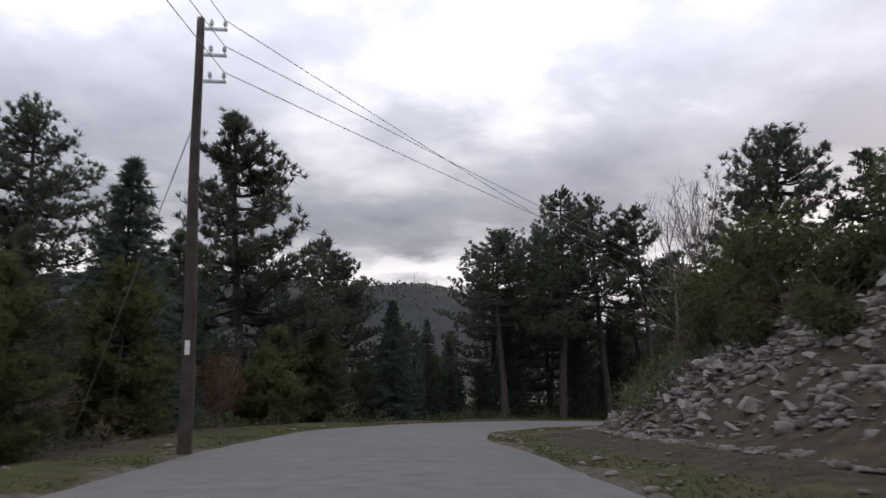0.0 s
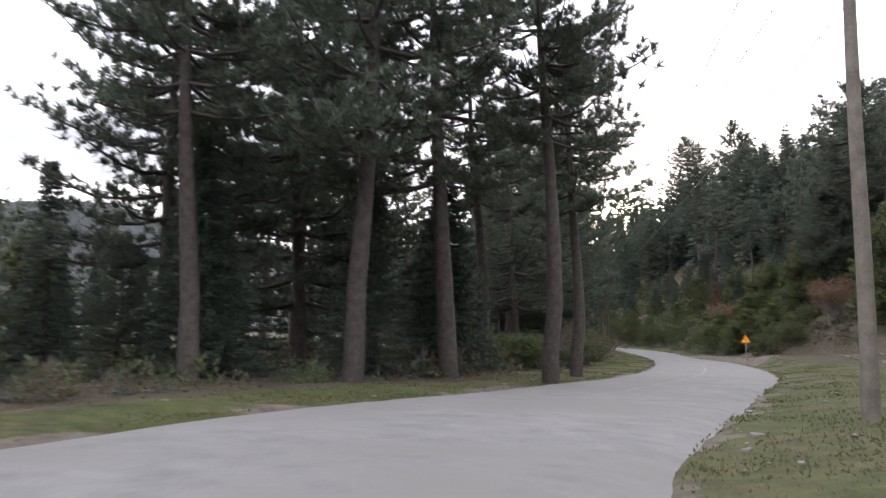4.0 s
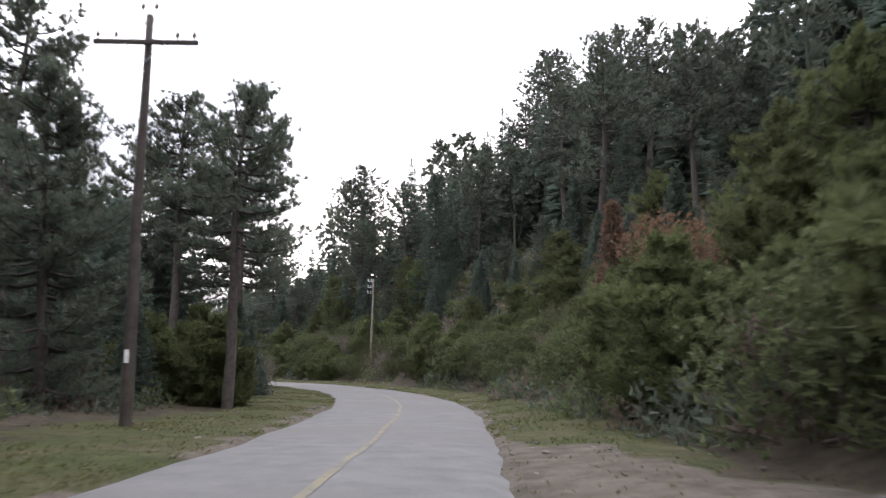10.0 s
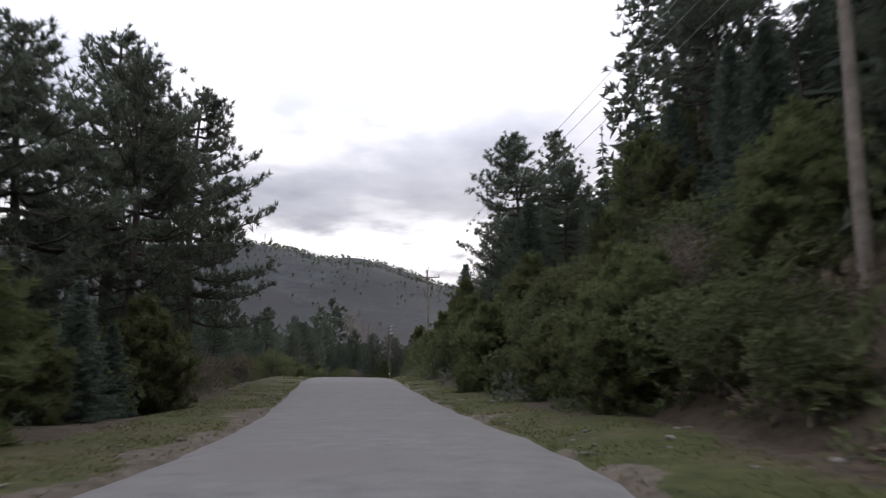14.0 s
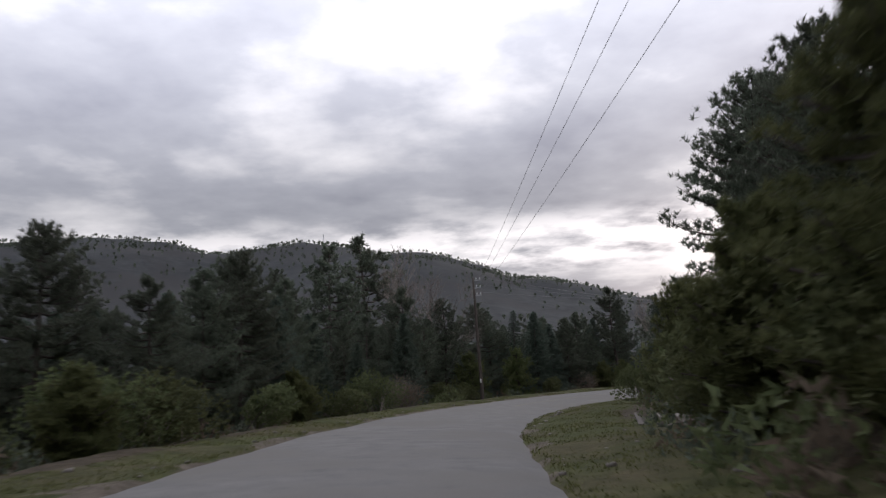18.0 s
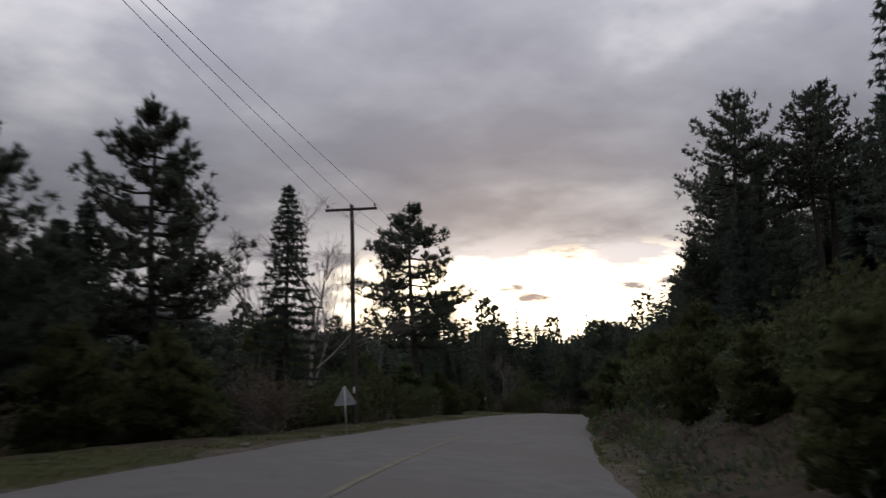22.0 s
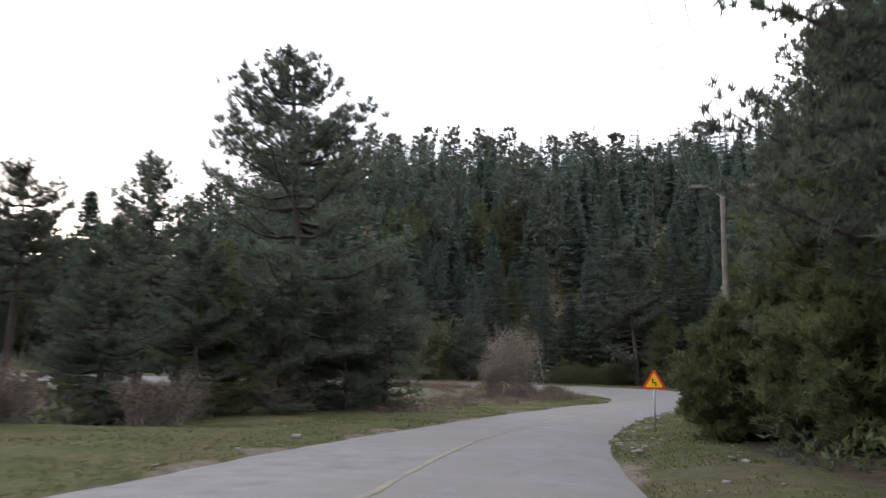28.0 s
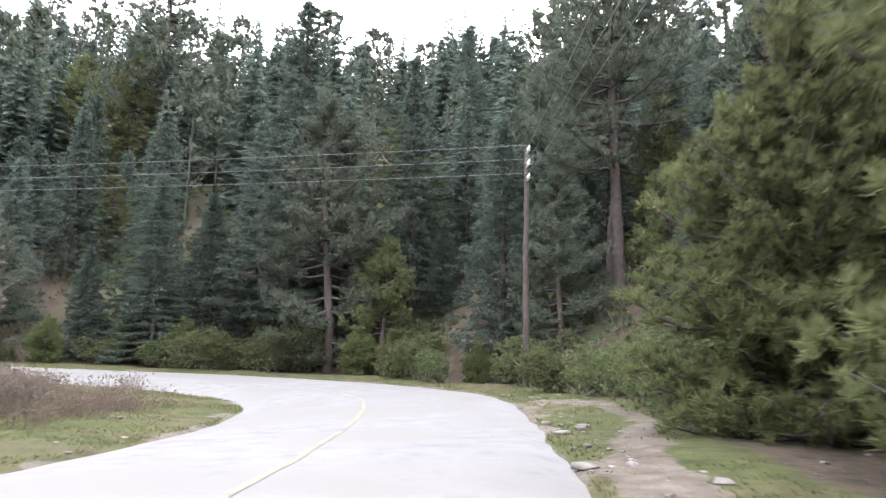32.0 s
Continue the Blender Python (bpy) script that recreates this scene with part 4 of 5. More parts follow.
topped([("pine", 74.5, 285.6, 7.3, 4), ("pine", 70, 286.7, 5.8, 0), ("pine", 106, 317.4, 5.3, 4), ("lone", 136.9, 350, 11.6, 0), ("pine", 146.7, 358.7, 3.8, 2), ("pine", 149, 316, 14.3, 3),
        ("pine", 104, 271.8, 15.3, 2), ("pine", 107, 275.5, 16.3, 2), ("pine", 105, 266.8, 14.8, 2), ("pine", 99.3, 251.8, 10.8, 2), ("pine", 100.8, 257, 9.3, 4), ("pine", 111.5, 270.7, 14.3, 0), ("fir", 99.5, 266, 4.3, 2), ("pine", 96, 312, 1.8, 0), ("fir", 100, 316, 1.3, 0), ("pine", 200.3, 367, 5.3, 2), ("pine", 161, 332, 3.1, 2), ("pine", 184.5, 372, 3.1, 2), ("pine", 197.8, 345.3, 3.6, 2), ("pine", 201, 343.6, 5.6, 2), ("pine", 194.3, 346.3, 0.9, 4), ("pine", 198.4, 366.2, -4.5, 4), ("pine", 195.5, 368, -3.9, 4), ("pine", 202.6, 365.4, -4.7, 4), ("fir", 206.5, 366, -5.1, 1), ("pine", 192, 369, -4.1, 4), ("fir", 209, 367, -5.5, 0), ("young", 197, 368, -4.4, 1), ("young", 203, 367.5, -5.4, 1), ("pine", 205, 372, -2.4, 2), ("fir", 271, 353.5, 12.9, 1), ("fir", 294, 348.8, 26.7, 1), ("pine", 261.6, 342.4, 16, 1),
        ("pine", 292, 378, 29.1, 3), ("fir", 272, 371.5, 8.6, 1)])


POLE_SPOTS = [(-5.3, 15.9), (14.4, 46.4), (54.3, 112), (87, 165), (86.4, 227.6), (86.3, 286.6), (116.2, 321), (147.9, 353.6), (202.2, 349.4), (251, 348.8), (48.3, 84.4), (111.1, 312.4), (198.6, 351.9)]


OPEN_SPOTS = [(87.6, 294, 3.5), (67.5, 165.6, 2.5), (69.1, 160.6, 2.5), (129.2, 308.5, 4.0)]


def seg_near(x, y, px, py, gap):
    """Whether a place stands beside a pole or sign, or between it and the stretch of road that leads up to it."""
    s = float(along([px], [py])[0][0])
    qx, qy = beside(s - 30, 1.0)
    dx, dy = qx - px, qy - py
    u = min(max(((x - px) * dx + (y - py) * dy) / (dx * dx + dy * dy), 0), 1)
    return (x - px - u * dx) ** 2 + (y - py - u * dy) ** 2 < gap ** 2


def fill(rows, seed):
    """Scattered trees: kind weights over a stretch of the road and a band beside it."""
    rng = random.Random(seed)
    for s0, s1, d0, d1, count, gap, kinds, *size in rows:
        done = tries = 0
        while done < count and tries < count * 12:
            tries += 1
            s, d = rng.uniform(s0, s1), rng.uniform(d0, d1)
            x, y = beside(s, d)
            ss, dd, _ = along([x], [y])
            edge = dd[0] - np.interp(ss[0], W_S, W_R) if dd[0] > 0 else np.interp(ss[0], W_S, W_L) - dd[0]
            if edge < min(abs(d0), abs(d1)) - 4.5 or edge < 1.2 or not room(x, y, gap):
                continue
            kind = rng.choice(kinds)
            low = kind in ("shrub", "dry")
            if any((x - px) ** 2 + (y - py) ** 2 < r * r for px, py, r in OPEN_SPOTS):
                continue
            if any(seg_near(x, y, px, py, 0.9 if low else 2.4) for px, py in POLE_SPOTS):
                continue
            if -9.5 < x < 3 and 40 < y < 100:
                kind, size = rng.choice(["fir", "pine", "young"]), [(3.5, 5.5)]
            plant(kind, x, y, rng.uniform(*size[0]) if size and kind in ("young", "fir", "pine") else None)
            done += 1


random.seed(7)
fill([(-10, 30, -30, -13, 16, 3.0, ["pine", "fir", "pine"], (5, 9)), (-10, 40, -13, -7.4, 26, 1.9, ["fir", "pine", "young", "dry"], (3, 6)),
      (-20, 22, 12, 30, 14, 3.5, ["pine", "fir", "shrub"]), (20, 46, -17, -8.6, 16, 1.8, ["fir", "pine", "fir"], (3.5, 6.5)),
      (30, 62, -34, -13, 38, 2.4, ["pine", "pine", "pine", "fir"], (7, 12)), (36, 64, 22, 48, 18, 3.0, ["pine", "fir", "young"], (7, 14)),
      (62, 140, -30, -10.5, 30, 3.2, ["pine", "pine"], (9, 15)), (88, 110, -9.5, -6.8, 9, 1.5, ["shrub"]), (66, 110, -10, -6.5, 14, 2.0, ["shrub", "shrub", "dry"]),
      (60, 110, 20, 60, 34, 3.4, ["pine", "fir", "fir", "young", "dry"]), (62, 120, 15, 21, 34, 1.9, ["shrub", "dry", "young", "shrub"]), (60, 112, 16, 30, 60, 2.2, ["young", "fir", "fir", "pine"], (5, 10))], 1)
fill([(110, 215, 14, 50, 62, 3.4, ["pine", "fir", "pine"]), (180, 240, 5.9, 8.0, 34, 1.3, ["shrub", "shrub", "young"], (2, 3.5)), (112, 222, 6.9, 10.5, 120, 1.4, ["shrub", "shrub", "shrub", "young", "dry"], (2.2, 4)), (116, 222, 10, 18, 80, 1.9, ["shrub", "fir", "young", "shrub", "pine"], (3, 7)),
      (140, 215, -30, -8.5, 30, 3.0, ["pine", "pine", "fir"]), (140, 215, -10, -6.6, 44, 1.7, ["dry", "shrub", "young", "fir"], (2, 4.5)),
      (212, 262, 9.5, 28, 26, 2.6, ["pine", "pine", "fir"], (6, 9.5)), (215, 268, 6.0, 9, 10, 1.6, ["shrub", "young"]),
      (225, 300, -34, -9, 44, 2.6, ["pine", "fir", "fir", "young"], (4.5, 8.5)), (225, 282, -22, -9.8, 36, 2.2, ["pine", "pine", "fir"], (5.5, 8.6)), (282, 345, -22, -9.5, 34, 2.2, ["pine", "pine", "fir"], (6.5, 10.0)), (345, 400, -24, -12, 16, 2.4, ["pine", "fir", "young"], (5, 8)), (300, 345, -24, -10, 30, 2.2, ["pine", "fir", "pine"], (5.5, 8.5)), (300, 400, -34, -14, 30, 2.8, ["pine", "fir", "fir", "young"], (5, 9.5)), (300, 400, -14, -9.5, 18, 2.2, ["fir", "young", "young"], (2.5, 5)), (225, 400, -9, -6.9, 40, 1.6, ["shrub", "dry", "shrub", "young"], (1.5, 3.0))], 2)
fill([(268, 306, 7, 22, 34, 1.8, ["young", "young", "shrub"], (2.2, 4.2)), (306, 345, 6.6, 10, 18, 1.7, ["young", "shrub", "young"], (1.6, 2.8)), (345, 412, 5.4, 9.5, 34, 1.5, ["young", "shrub", "shrub"], (2.0, 3.2)), (345, 402, 11, 40, 24, 3.2, ["pine", "fir", "pine"]), (306, 345, 26, 42, 8, 3.2, ["pine", "fir"]),
      (400, 438, 7.6, 12, 26, 1.8, ["young", "young", "shrub"], (3.5, 7)), (436, 480, 7.6, 12, 34, 1.5, ["young", "young", "young", "shrub"], (4.5, 9)), (400, 475, 12, 34, 26, 3.2, ["pine", "fir", "young"]),
      (395, 455, -34, -17, 16, 3.0, ["pine", "dry", "fir", "young"], (5, 9)), (395, 436, -19, -13.5, 34, 1.5, ["dry", "fir", "shrub", "young", "pine"], (3, 6)), (376, 396, 10.5, 15, 8, 2.2, ["pine", "fir"], (7, 9.5)), (430, 446, 9.2, 13, 9, 2.0, ["pine", "pine", "fir"], (11, 15)), (474, 526, 9.5, 44, 110, 2.3, ["fir", "pine", "fir", "fir", "young"], (6, 14)), (474, 530, 40, 80, 44, 3.2, ["fir", "fir", "pine"], (10, 16)), (520, 566, 7.5, 40, 90, 2.3, ["fir", "pine", "fir", "young"], (6, 14)), (484, 560, 6.5, 11, 44, 1.6, ["shrub", "young", "shrub"], (1.5, 3.5))], 3)
topped([("dead", 63.3, 80, 16.2, 0), ("young", 60.5, 78.6, 12.2, 1), ("young", 59.8, 76.5, 11.5, 1), ("young", 58.6, 79, 10.2, 0), ("young", 61.5, 75, 12, 1)])
topped([("bare", 81.4, 292.5, 8.2, 0), ("bare", 79.6, 291, 6.9, 1)])
for x, y, h in ((71.5, 292, 10.0), (122, 340, 17.5), (119, 343, 15.5), (160, 366, 8), (164, 371, 8), (170, 378, 9), (188, 380, 8)):
    plant("bare", x, y, h)
for k in range(8):
    plant("shrub", *beside(247.5 + 2.4 * k, 6.3 + 0.5 * (k % 3)), 1.6 + 0.35 * (k % 3), k % 3)
for k in range(12):
    plant("dry", 174 + 2.7 * k, 365.6 + 0.9 * (k % 3) + 0.05 * k, 1.7 + 0.3 * (k % 2), k % 2)
for x, y, h in ((268.3, 361.5, 1.6), (268.6, 365.2, 1.8), (267.4, 356, 1.5), (269.8, 363.4, 2.2), (265, 352.6, 1.6), (268, 368.8, 1.6)):
    plant("shrub", x, y, h)
plant("pale", 238.6, 365.8, 7.2)
plant("pale", 236.2, 368.2, 4.2)
plant("oak", *beside(451.5, 6.9), 2.1)
for s, d, h in ((425, 9.0, 3.6), (429, 9.6, 4.2), (433.5, 8.8, 3.4), (437, 8.4, 3.8), (441, 6.3, 3.5), (443.5, 7.6, 4.4), (390, 6.6, 3.0), (394, 6.4, 3.2), (399, 6.0, 2.8), (404, 6.0, 3.0), (409, 6.4, 2.8)):
    plant("young", *beside(s, d), h)
for x, y, h in ((236.4, 362.8, 1.7), (240.2, 363.4, 1.5), (234.2, 365.6, 1.5), (232, 364.6, 1.3), (242.5, 366.2, 1.4)):
    plant("dry", x, y, h)


# ---------------------------------------------------------------- distant forest
def far_fir(seed, levels, boughs, count, thick=0.2):
    """A far fir: tiers of flat, slightly hanging boughs round a thin stem, one metre high."""
    rng = np.random.RandomState(seed)
    V = []
    for k in range(levels):
        u = 0.07 + 0.9 * (k + rng.uniform(-0.3, 0.3)) / (levels - 1)
        u = min(max(u, 0.05), 0.97)
        n = max(3, int(boughs * (1.15 - 0.75 * u)))
        for a in np.arange(n) * 6.283 / n + rng.uniform(0, 6.28):
            reach = (0.185 * (1 - u) ** 0.92 + 0.007) * rng.uniform(0.6, 1.18)
            for _ in range(count):
                b = a + rng.normal(0, 0.28)
                d = np.array([math.cos(b), math.sin(b), rng.uniform(-0.42, -0.05)])
                perp, t = np.array([-math.sin(b), math.cos(b), 0]), rng.uniform(-1.2, 1.2)
                side = perp * math.cos(t) + np.array([0, 0, 1]) * math.sin(t)
                base = np.array([0, 0, u + rng.uniform(-0.012, 0.012)]) + d * reach * rng.uniform(0.05, 0.35)
                w = (thick * reach + 0.003) * rng.uniform(0.8, 1.3)
                V += [base + side * w, base + d * reach * rng.uniform(0.6, 0.85), base - side * w]
    V += [np.array([0.006, 0, 0.93]), np.array([0, 0, 1.0]), np.array([-0.006, 0, 0.93])]
    v = np.array(V)
    tv, tf = tube(np.array([[0, 0, -0.05], [0, 0, 0.5], [0, 0, 0.96]]), [0.011, 0.008, 0.002], 3)
    tf = np.vstack([tf[:, :3], tf[:, [0, 2, 3]]])
    return np.vstack([v, tv]), np.vstack([np.arange(len(v)).reshape(-1, 3), tf + len(v)])


def far_pine(seed, clumps, count, length=0.055, width=0.021):
    """A far pine: a bare stem under a crown of rounded needle clumps, one metre high."""
    rng = np.random.RandomState(seed)
    base = rng.uniform(0.15, 0.35)
    u = base + (1 - base) * rng.uniform(0, 1, clumps) ** 0.65 * 0.95
    q = (u - base) / (1 - base)
    r = (0.055 + 0.135 * np.sin(np.clip(q * 2.3 + 0.55, 0, math.pi))) * rng.uniform(0.3, 1.1, clumps) * (1 - 0.55 * q ** 3)
    a = rng.uniform(0, 6.28, clumps)
    pos = np.c_[r * np.cos(a), r * np.sin(a), u]
    axis = np.c_[np.cos(a) * 0.5, np.sin(a) * 0.5, 0 * a + 0.35]
    v, f = blades(pos, axis, length, width, count, 0.75, rng)
    tv, tf = tube(np.array([[0, 0, -0.05], [0, 0, 0.5], [0, 0, 0.97]]), [0.013, 0.009, 0.002], 3)
    tf = np.vstack([tf[:, :3], tf[:, [0, 2, 3]]])
    return np.vstack([v, tv]), np.vstack([f, tf + len(v)])


FAR_FIR = [far_fir(k, 14, 7, 3, 0.11) for k in (71, 72)]
FAR_PINE = [far_pine(k, 42, 5) for k in (73, 74, 75)]
MID_FIR = [far_fir(k, 20, 10, 4, 0.13) for k in (81, 82, 86)]
MID_PINE = [far_pine(k, 125, 6, 0.043, 0.0145) for k in (83, 84, 85, 87)]
TINY = [far_pine(k, 9, 4, 0.2, 0.1) for k in (93, 94, 95)]


def stamp(name, xs, ys, zs, heights, mat, label, category, templates, rng):
    heap = Heap()
    for x, y, z, h in zip(xs, ys, zs, heights):
        v, f = templates[rng.randint(len(templates))]
        a = rng.uniform(0, 6.28)
        c, s = math.cos(a) * h, math.sin(a) * h
        heap.add(np.c_[v[:, 0] * c - v[:, 1] * s + x, v[:, 0] * s + v[:, 1] * c + y, v[:, 2] * h + z], f)
    ob = mesh_object(name, np.vstack(heap.v), np.vstack(heap.f), mat)
    return tagged(ob, label, category, kind="stuff")


def distant_forest():
    rng = np.random.RandomState(9)
    n = 22000
    x, y = rng.uniform(-160, 425, n), rng.uniform(-60, 560, n)
    s, d, z = along(x, y)
    keep = ((d > 22) & (d < 165) | (d < -34) & (d > -130)) & (s > -50)
    keep &= ~((d < 0) & (bumps(x, y, 25, 91) > 0.5))
    x, y, d = x[keep], y[keep], d[keep]
    pick = rng.rand(len(x)) < np.where(d > 0, 0.5, 0.15)
    x, y = x[pick], y[pick]
    z = soils(x, y)
    h = np.where(d[pick] > 0, rng.uniform(10, 19.5, len(x)), rng.uniform(5, 10, len(x)))
    half = rng.rand(len(x)) < np.where(d[pick] > 0, 0.28, 0.5)
    near = np.abs(d[pick]) < 70
    stamp("mid_pines", x[half & near], y[half & near], z[half & near], h[half & near], M_PINE, "dense dark pine wood on the slope above the road", "forest", MID_PINE, rng)
    stamp("mid_firs", x[~half & near], y[~half & near], z[~half & near], h[~half & near], M_FIR, "dense blue-green fir wood on the slope above the road", "forest", MID_FIR, rng)
    stamp("distant_pines", x[half & ~near], y[half & ~near], z[half & ~near], h[half & ~near], M_PINE, "dark pine wood covering the far slopes", "forest", FAR_PINE, rng)
    stamp("distant_firs", x[~half & ~near], y[~half & ~near], z[~half & ~near], h[~half & ~near], M_FIR, "blue-green fir wood covering the far slopes", "forest", FAR_FIR, rng)
    # along the crest of the near ridge
    a = rng.randint(44, 125, 1400)
    b = rng.randint(4, 22, 1400)
    j = rng.uniform(-5, 5, (1400, 2))
    stamp("ridge_trees", HX[a, b] + j[:, 0], HY[a, b] + j[:, 1], HZ[a, b] - 0.5, rng.uniform(5, 9, 1400), M_PINE, "dark conifers along the far ridge", "forest", FAR_FIR + FAR_PINE, rng)
    # the long hill across the valley
    a = (rng.uniform(300, 405, 5200)) % 360
    b = 21 - np.abs(rng.normal(0, 4.5, 5200))
    i, k = a.astype(int), np.clip(b.astype(int), 6, 20)
    p, q = a - i, np.clip(b - k, 0, 1)

    def on(G):
        return (G[i, k] * (1 - p) + G[i + 1, k] * p) * (1 - q) + (G[i, k + 1] * (1 - p) + G[i + 1, k + 1] * p) * q
    stamp("hill_trees", on(HX), on(HY), on(HZ) - 1.5, rng.uniform(4.5, 8.5, 5200), M_PINE, "small dark trees scattered over the long far hill", "forest", TINY, rng)


distant_forest()


def low_template(seed, n=18, count=3, length=0.3, width=0.085):
    rng = np.random.RandomState(seed)
    d = rng.normal(0, 1, (n, 3))
    d /= np.linalg.norm(d, axis=1)[:, None]
    d[:, 2] = np.abs(d[:, 2])
    pos = d * rng.uniform(0.45, 1.0, (n, 1)) * np.array([0.75, 0.75, 0.8])
    return blades(pos, d * 0.6 + np.array([0, 0, 0.4]), length, width, count, 0.7, rng)


def twig_template(seed):
    """A low tangle of thin upright stems with a few withered leaves."""
    rng = np.random.RandomState(seed)
    foot = np.c_[rng.normal(0, 0.28, (26, 2)), np.full(26, -0.02)]
    v, f = blades(foot, np.c_[foot[:, :2] * 0.7, np.ones(26)], 0.85, 0.011, 2, 0.28, rng)
    leaf = np.c_[rng.normal(0, 0.36, (42, 2)), rng.uniform(0.12, 0.85, 42)]
    w, g = blades(leaf, np.tile([0, 0, 0.4], (42, 1)), 0.11, 0.03, 2, 0.9, rng)
    return np.vstack([v, w]), np.vstack([f, g + len(v)])


def undergrowth():
    """Low scrub that covers the banks and the wood's floor."""
    rng = np.random.RandomState(19)
    n = 60000
    s, d = rng.uniform(-20, 575, n), np.where(rng.rand(n) < 0.68, rng.uniform(5, 48, n), rng.uniform(-34, -5, n))
    x = np.interp(s, LINE_S, LINE[:, 0]) + np.interp(s, LINE_S, LINE_N[:, 0]) * d
    y = np.interp(s, LINE_S, LINE[:, 1]) + np.interp(s, LINE_S, LINE_N[:, 1]) * d
    s, d, z = along(x, y)
    edge = np.where(d > 0, d - np.interp(s, W_S, W_R), np.interp(s, W_S, W_L) - d)
    clear = np.where(d > 0, np.interp(s, R_S, R_V) + 0.3, np.interp(s, L_S, L_V) + 1.2)
    clear = np.where((d > 0) & (s > 60) & (s < 122), clear + 1.8, clear)
    clear = np.where((d > 0) & (s < 24), clear + 5, clear)
    clear = np.where((d > 0) & ((s > 222) & (s < 275) | (s > 312) & (s < 398)), clear - 0.9, clear)
    clear = np.where((d > 0) & (s > 122) & (s < 236), clear - 1.1, clear)
    clear = np.where((d > 0) & (s > 345) & (s < 412), clear - 0.5, clear)
    keep = ~((d < 0) & (s > 462)) & (edge > clear + 0.9 * bumps(x, y, 3.0, 95)) & (rng.rand(n) < np.where((s > 345) & (s < 412) & (d > 0) & (edge < 8) | (s > 470) & (d > 0), 0.95, np.where(edge < 16, 0.55, 0.2)))
    x, y = x[keep], y[keep]
    z = soils(x, y)
    h = rng.uniform(0.45, 1.3, len(x)) * (1 + 0.3 * bumps(x, y, 6, 96))
    s2, d2 = s[keep], d[keep]
    h = h * np.where((d2 > 0) & (s2 > 110) & (s2 < 230), 1.35, 1.0)
    pick = rng.rand(len(x)) + 0.25 * bumps(x, y, 9, 97)
    bank = (d2 > 0) & (s2 > 60) & (s2 < 118) & (d2 < 17)
    pick = np.where(bank, 0.4 + 0.32 * pick, pick)
    h = np.where(bank, h * 0.6, h)
    east = (d2 > 0) & (s2 > 470)
    pick = np.where(east & (pick > 0.45) & (pick < 0.7), 0.3, pick)
    coarse = [low_template(k) for k in (1, 2, 3, 4)]
    small = [low_template(k, 42, 3, 0.17, 0.036) for k in (5, 6, 7)]
    close = edge[keep] < np.interp(s2, R_S, R_V) + 3.2
    for name, mat, m, label in (("green_scrub", M_SHRUB, pick < 0.45, "low olive-green scrub covering the banks"), ("brown_scrub", M_DRY, (pick >= 0.45) & (pick < 0.7), "low brown winter scrub on the wood's floor"),
                                ("pine_scrub", M_PINE, pick >= 0.7, "low dark green scrub under the trees")):
        stamp(name, x[m & ~close], y[m & ~close], z[m & ~close] - 0.05, h[m & ~close], mat, label, "undergrowth", coarse, rng)
        stamp(name.replace("scrub", "verge_scrub"), x[m & close], y[m & close], z[m & close] - 0.05, h[m & close], mat, label.replace("low", "low leafy"), "undergrowth", small, rng)
    # tangled brown scrub inside the hairpin, with a strip of grass along the road
    x, y = rng.uniform(202, 252, 900), rng.uniform(360.5, 382, 900)
    s, d, z = along(x, y)
    edge = np.interp(s, W_S, W_L) - d
    ok = (d < 0) & (edge > 2.6 + 0.7 * bumps(x, y, 3.0, 88)) & (bumps(x, y, 2.6, 89) > -0.55)
    x, y = x[ok], y[ok]
    h = rng.uniform(0.55, 1.05, len(x)) * (1 + 0.3 * bumps(x, y, 5, 90)) * np.where(x < 233, 0.55, 0.9)
    stamp("hairpin_scrub", x, y, soils(x, y), np.clip(h, 0.25, 1.2), M_DRY, "tangled knee-high brown scrub between the two arms of the hairpin", "undergrowth", [twig_template(k) for k in (1, 2, 3)], rng)


undergrowth()


# ---------------------------------------------------------------- electricity poles, wires and signs
def cylinder(bm, p0, p1, r0, r1, sides=10):
    p0, p1 = Vector(p0), Vector(p1)
    m = (p1 - p0).to_track_quat("Z", "Y").to_matrix().to_4x4()
    m.translation = (p0 + p1) / 2
    bmesh.ops.create_cone(bm, cap_ends=True, segments=sides, radius1=r0, radius2=r1, depth=(p1 - p0).length, matrix=m)


def box(bm, centre, size, turn=0.0):
    bmesh.ops.create_cube(bm, size=1.0, matrix=pose(*centre, 0, 0, turn) @ Matrix.Diagonal((*size, 1)))


def insulator(bm, x, y, z, axis="z"):
    steps = ((0.0, 0.012), (0.07, 0.012), (0.07, 0.045), (0.1, 0.055), (0.12, 0.035), (0.14, 0.05), (0.18, 0.03), (0.2, 0.02))
    for (a, r), (b, q) in zip(steps, steps[1:]):
        if b - a < 0.005:
            continue
        if axis == "z":
            cylinder(bm, (x, y, z + a), (x, y, z + b), r, q, 8)
        else:
            cylinder(bm, (x + a, y, z), (x + b, y, z), r, q, 8)


